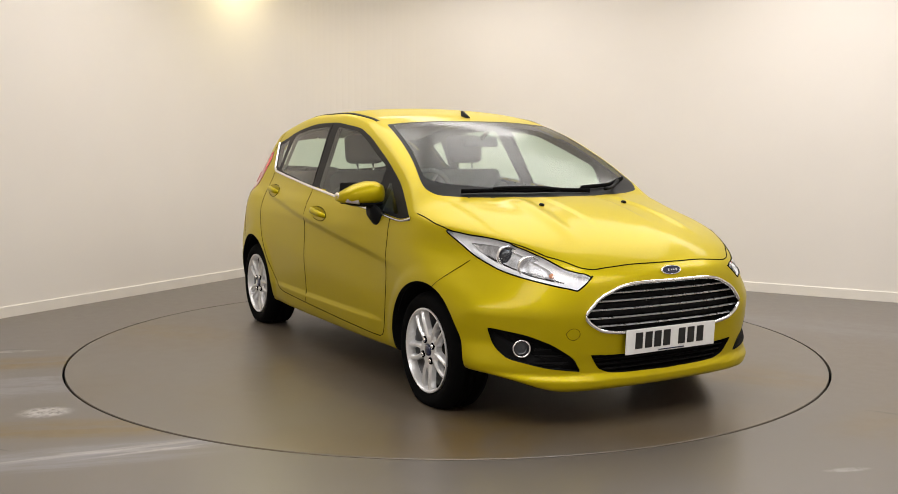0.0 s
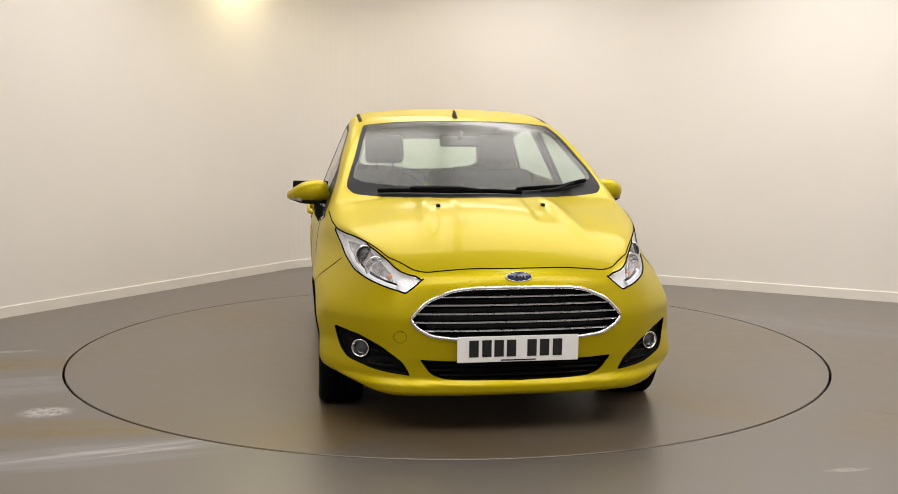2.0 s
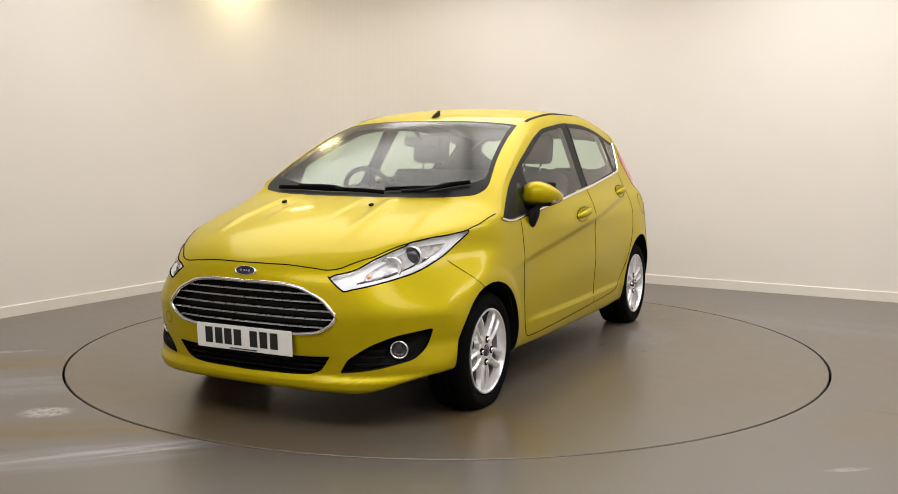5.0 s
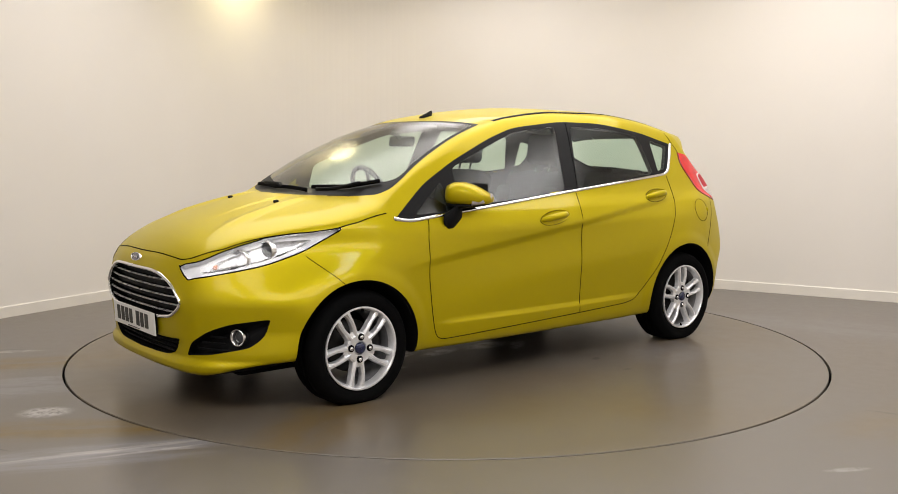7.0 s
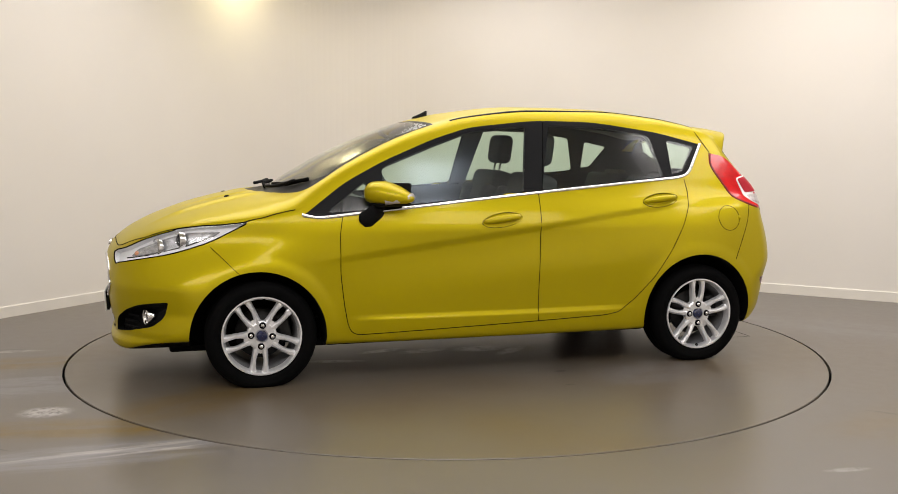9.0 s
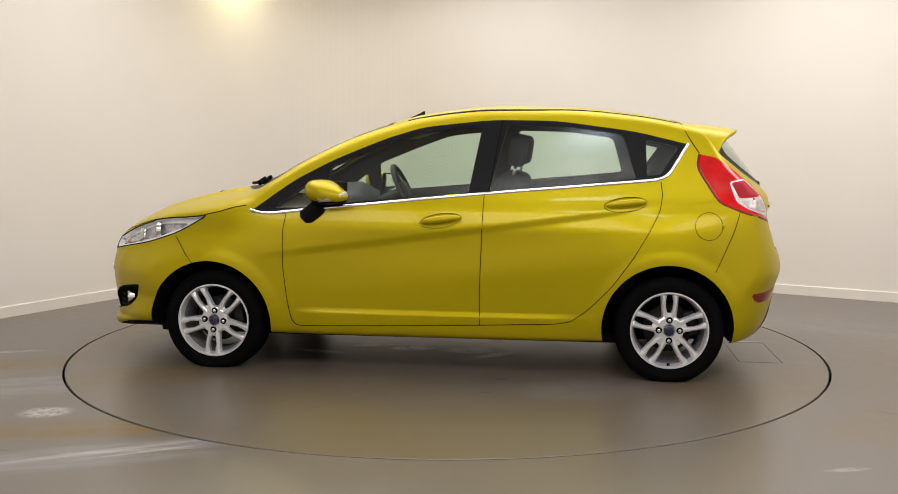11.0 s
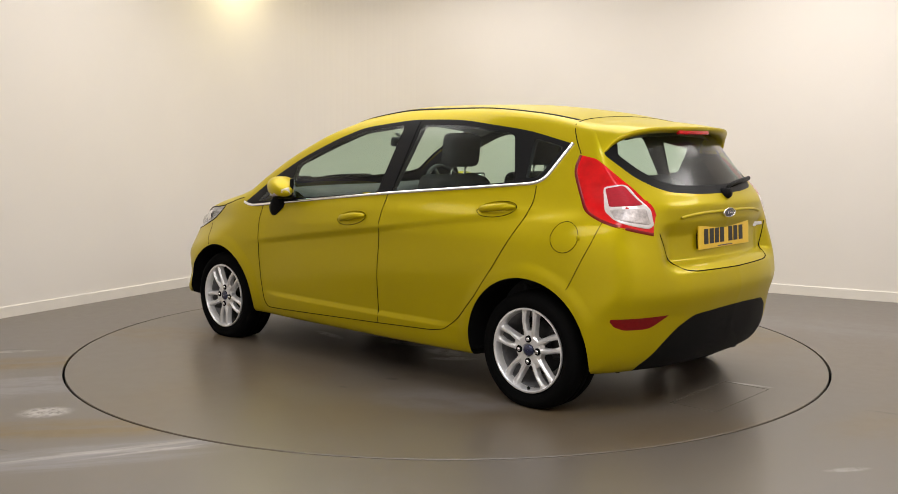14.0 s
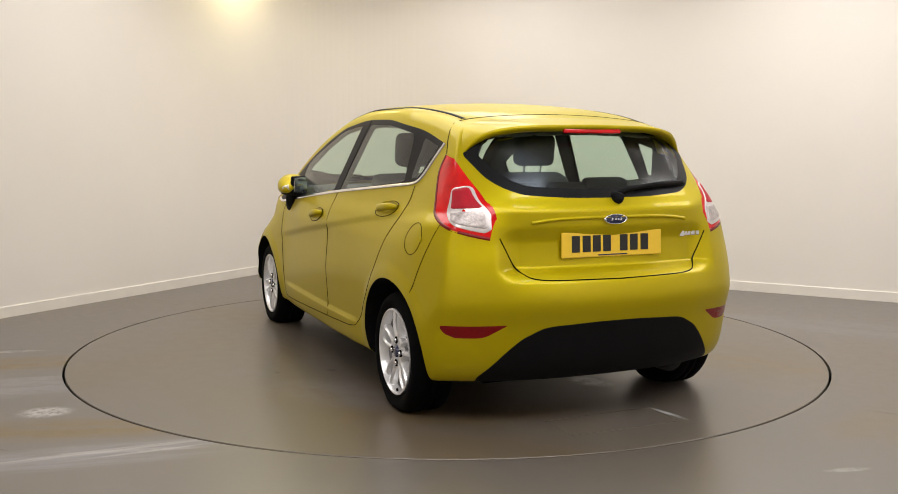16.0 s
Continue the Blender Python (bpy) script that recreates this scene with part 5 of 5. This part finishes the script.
def oval_badge(m, w, h, name="badge"):
    base = new(name)
    base.parent = CAR
    base.matrix_basis = m
    base["label"] = "blue oval maker's badge with a chrome rim"
    flat = Matrix.Diagonal((w, 1, h, 1))
    bm = bmesh.new()
    lathe(bm, [(1.0, 0.004), (1.0, -0.004), (0.93, -0.007), (0.86, -0.004), (0.86, 0.0)], 40, flat)
    part("badge_rim", bm, CHROME, base)
    bm = bmesh.new()
    lathe(bm, [(0.87, -0.003), (0.5, -0.0055), (0.001, -0.006)], 40, flat)
    part("badge_face", bm, BLUE, base)
    bm = bmesh.new()
    for u, k in ((-0.35, 0.5), (-0.05, 0.28), (0.18, 0.28), (0.42, 0.5)):
        box(bm, (w * 0.13, 0.002, h * k), pose(u * w, -0.0068, 0, 0, 12))
    part("badge_mark", bm, CHROME, base, "pale bars of lettering", smooth=False)


oval_badge(pose(float(front_point(0.0, 0.694)[0, 0]) + 0.003, 0, 0.694, -18, 0, 90), 0.058, 0.021)
oval_badge(pose(float(back_point(0.0, 0.921)[0, 0]) - 0.004, 0, 0.921, 0, 0, -90), 0.060, 0.023)


def tail_fittings():
    ys = np.linspace(-0.40, 0.40, 41)
    p = back_point(ys, 0.932 - 0.02 * (np.abs(ys) / 0.4) ** 4)
    bm = bmesh.new()
    rows = []
    for q in p:
        q = Vector(q)
        rows.append([bm.verts.new(q + Vector(o)) for o in ((0.006, 0, 0.007), (-0.007, 0, 0.004), (-0.010, 0, -0.002), (-0.008, 0, -0.008), (0.012, 0, -0.012))])
    for a, b in zip(rows, rows[1:]):
        for k in range(4):
            bm.faces.new((a[k], a[k + 1], b[k + 1], b[k]))
    part("tailgate_moulding", bm, PAINT, TAILGATE_PART, "painted moulding above the plate")
    bm = bmesh.new()
    c = Vector(back_point(-0.03, 1.012)[0])
    lathe(bm, [(0.028, 0.012), (0.026, -0.022), (0.018, -0.034), (0.001, -0.036)], 18, Matrix.Translation(c) @ Matrix.Rotation(radians(-90), 4, "Z"))
    q = [Vector(back_point(y, z, 0.020)[0]) for y, z in ((-0.03, 1.015), (-0.09, 1.040), (-0.25, 1.056), (-0.43, 1.062))]
    tube(bm, q, 0.011, 8)
    q = [Vector(back_point(y, z, 0.010)[0]) for y, z in ((-0.13, 1.040), (-0.28, 1.052), (-0.46, 1.060))]
    tube(bm, q, 0.007, 6)
    part("rear_wiper", bm, BLACK_PLASTIC, TAILGATE_PART, "black rear wiper")
    bm = bmesh.new()
    for y0, w, h in ((-0.405, 0.022, 0.026), (-0.43, 0.014, 0.02), (-0.452, 0.016, 0.02), (-0.476, 0.018, 0.02), (-0.50, 0.016, 0.02)):
        q = back_point(y0, 0.838)[0]
        box(bm, (w, 0.004, h), Matrix.Translation((q[0] - 0.002, y0, 0.838)) @ Matrix.Rotation(radians(-90 - 22), 4, "Z"), 0.002)
    part("model_script", bm, CHROME, TAILGATE_PART, "chrome lettering as plain bars", smooth=False)


tail_fittings()


def door_mirror(s, fold):
    base = new("door_mirror")
    base.parent = CAR
    base["label"] = "mustard yellow door mirror on a black stalk"
    base.matrix_basis = pose(0.67, s * 0.79, 0.985, 0, 0, s * fold) @ Matrix.Translation((-0.67, s * 0.078, 0))

    def blob(bm, rings, flatness=1.0):
        """A closed loft over y: (y, x middle, z middle, x half, z half)."""
        loops = []
        for y, x, z, hx, hz in rings:
            loops.append([bm.verts.new((x + hx * math.copysign(abs(math.cos(a)) ** 0.8, math.cos(a)), s * y, z + hz * math.copysign(abs(math.sin(a)) ** 0.85, math.sin(a)))) for a in np.linspace(0, 2 * math.pi, 28, endpoint=False)])
        for a, b in zip(loops, loops[1:]):
            for k in range(28):
                bm.faces.new((a[k], a[(k + 1) % 28], b[(k + 1) % 28], b[k]))
        bm.faces.new(loops[0])
        bm.faces.new(loops[-1][::-1])
    bm = bmesh.new()
    blob(bm, [(-0.108, 0.650, 0.002, 0.026, 0.026), (-0.098, 0.650, 0.006, 0.052, 0.046), (-0.065, 0.648, 0.010, 0.078, 0.058), (-0.02, 0.640, 0.010, 0.088, 0.060), (0.03, 0.624, 0.002, 0.084, 0.052), (0.07, 0.604, -0.008, 0.070, 0.040), (0.10, 0.584, -0.016, 0.048, 0.027), (0.118, 0.568, -0.021, 0.020, 0.012)])
    part("mirror_cap", bm, PAINT, base)
    bm = bmesh.new()
    blob(bm, [(-0.10, 0.63, -0.045, 0.05, 0.014), (-0.03, 0.625, -0.050, 0.075, 0.017), (0.04, 0.605, -0.047, 0.070, 0.015), (0.09, 0.58, -0.036, 0.04, 0.010)])
    part("mirror_underside", bm, BLACK_PLASTIC, base, "black lower mirror casing")
    bm = bmesh.new()
    blob(bm, [(-0.03, 0.655, -0.075, 0.040, 0.045), (-0.055, 0.680, -0.110, 0.042, 0.055), (-0.075, 0.69, -0.125, 0.045, 0.05), (-0.092, 0.70, -0.120, 0.045, 0.035)])
    part("mirror_stalk", bm, BLACK_PLASTIC, base, "black mirror stalk")
    bm = bmesh.new()
    box(bm, (0.022, 0.198, 0.112), pose(0.566, -s * 0.010, 0.004, 0, -4, s * 14), 0.010)
    part("mirror_bezel", bm, BLACK_PLASTIC, base, "black mirror bezel")
    bm = bmesh.new()
    box(bm, (0.004, 0.165, 0.088), pose(0.5525, -s * 0.012, 0.006, 0, -4, s * 14), 0.002)
    part("mirror_glass", bm, MIRROR, base, "silver mirror glass")
    bm = bmesh.new()
    q = [Vector((x, s * y, z)) for x, y, z in ((0.680, 0.035, -0.030), (0.640, 0.078, -0.024), (0.585, 0.106, -0.018), (0.545, 0.104, -0.008))]
    tube(bm, q, 0.013, 8, 1.5)
    part("mirror_indicator", bm, CLEAR_FACET, base, "clear indicator lens")


door_mirror(1, 33)
door_mirror(-1, 0)


def door_handle(s, x, z, tilt, door):
    p = side_point(x, z)[0]
    n = body_normal(np.array([p]))[0]
    yaw = math.degrees(math.atan2(-n[0], n[1]))
    m = Matrix.Translation((p[0], p[1], p[2])) @ Matrix.Rotation(radians(yaw), 4, "Z") @ Matrix.Rotation(radians(tilt), 4, "Y") @ Matrix.Rotation(radians(12), 4, "X")
    flip = Matrix.Diagonal((1, s, 1, 1))
    bm = bmesh.new()
    lathe(bm, [(1.0, 0.0035), (0.96, 0.001), (0.80, 0.0015), (0.001, 0.0015)], 36, flip @ m @ Matrix.Diagonal((0.116, 1, 0.037, 1)))
    part("handle_recess", bm, PAINT, door)
    # thin black ring drawn for the recess's shade; no gap is here
    turn = np.linspace(0, 2 * np.pi, 48)
    c, t = math.cos(radians(tilt)), math.sin(radians(tilt))
    ring = np.stack([x + 0.116 * np.cos(turn) * c + 0.037 * np.sin(turn) * t, z - 0.116 * np.cos(turn) * t + 0.037 * np.sin(turn) * c], 1)
    laid("handle_shade_line", ring, "side", 0.0028, SEAM, door, s, 0.0025, "fine black line for the shade round the handle recess")
    bm = bmesh.new()
    rows = []
    for u in np.linspace(-1, 1, 25):
        w = 0.0185 * (1 - 0.55 * abs(u) ** 3)
        out = 0.034 * (1 - abs(u) ** 4) + 0.002
        c = Vector((u * 0.108, out, 0.004))
        rows.append([bm.verts.new(flip @ m @ (c + Vector(o))) for o in ((0, -0.012, -w), (0, -0.002, -w * 0.92), (0, 0.002, 0), (0, -0.002, w * 0.92), (0, -0.012, w))])
    for a, b in zip(rows, rows[1:]):
        for k in range(4):
            bm.faces.new((a[k], a[k + 1], b[k + 1], b[k]))
        bm.faces.new((a[4], a[0], b[0], b[4]))
    part("door_handle", bm, PAINT, door, "body-coloured pull handle")


for side in (1, -1):
    door_handle(side, -0.035, 0.842, 8, DOORS[side][0])
    door_handle(side, -1.008, 0.933, 6, DOORS[side][1])


def wipers():
    for arm, blade in (([(1.21, -0.02), (1.15, -0.10), (1.10, -0.36)], [(1.17, 0.20), (1.15, -0.15), (1.06, -0.52)]), ([(1.17, 0.30), (1.12, 0.38), (1.02, 0.50)], [(1.12, 0.18), (1.06, 0.42), (0.965, 0.585)])):
        base = new("wiper")
        base.parent = CAR
        base["label"] = "black windscreen wiper"
        bm = bmesh.new()
        q = dense(arm, 0.03)
        tube(bm, top_point(q[:, 0], q[:, 1], 0.028), 0.009, 8)
        part("wiper_arm", bm, BLACK_PLASTIC, base)
        bm = bmesh.new()
        q = dense(blade, 0.03)
        tube(bm, top_point(q[:, 0], q[:, 1], 0.014), 0.008, 6, 1.5)
        part("wiper_blade", bm, RUBBER, base)
    for s in (1, -1):
        c = Vector(top_point(1.385, s * 0.256)[0])
        bm = bmesh.new()
        pillow(bm, (0.026, 0.020, 0.016), Matrix.Translation(c + Vector((0, 0, 0.004))) @ Matrix.Rotation(radians(10), 4, "Y"), 0.4)
        part("washer_jet", bm, BLACK_PLASTIC, CAR, "small black washer jet")
    c = Vector(top_point(0.225, 0.0)[0])
    bm = bmesh.new()
    rows = []
    for u, w, h in ((0.045, 0.005, 0.003), (0.02, 0.014, 0.013), (-0.012, 0.016, 0.027), (-0.034, 0.013, 0.039), (-0.046, 0.006, 0.041)):
        rows.append([bm.verts.new(c + Vector(o)) for o in ((u, -w, -0.006), (u - 0.004, -w * 0.5, h), (u - 0.004, w * 0.5, h), (u, w, -0.006))])
    for a, b in zip(rows, rows[1:]):
        for k in range(3):
            bm.faces.new((a[k], a[k + 1], b[k + 1], b[k]))
    bm.faces.new(rows[-1])
    part("aerial", bm, BLACK_PLASTIC, CAR, "small black roof aerial")


wipers()


# ---- motion of car and turntable ----
def motions():
    """The table turns the car: seconds and heading in degrees."""
    turns = [(0.0, -60.34), (0.5, -64.18), (1.0, -69.91), (1.5, -75.58), (2.0, -81.73), (2.5, -87.37), (3.0, -93.53), (3.5, -99.26), (4.0, -105.39), (4.5, -111.12), (4.7, -113.42),
             (5.4, -121.7), (6.1, -130.1), (6.8, -138.6), (7.0, -140.95), (7.5, -146.75), (8.0, -152.89), (8.5, -158.67), (9.0, -164.81), (9.2, -167.1), (9.9, -175.1), (10.6, -182.9), (11.3, -190.73),
             (11.5, -193.1), (12.0, -199.1), (12.5, -204.76), (13.0, -210.89), (13.5, -216.57), (14.0, -222.66), (14.5, -228.4), (15.0, -234.48), (15.5, -240.32), (16.0, -246.3)]
    walk(CAR, [(t, pose(0, 0, 0, 0, 0, a) @ pose(-0.038, 0.0155, 0.001)) for t, a in turns])
    walk(TABLE, [(t, pose(0, 0, 0, 0, 0, a)) for t, a in turns])


motions()
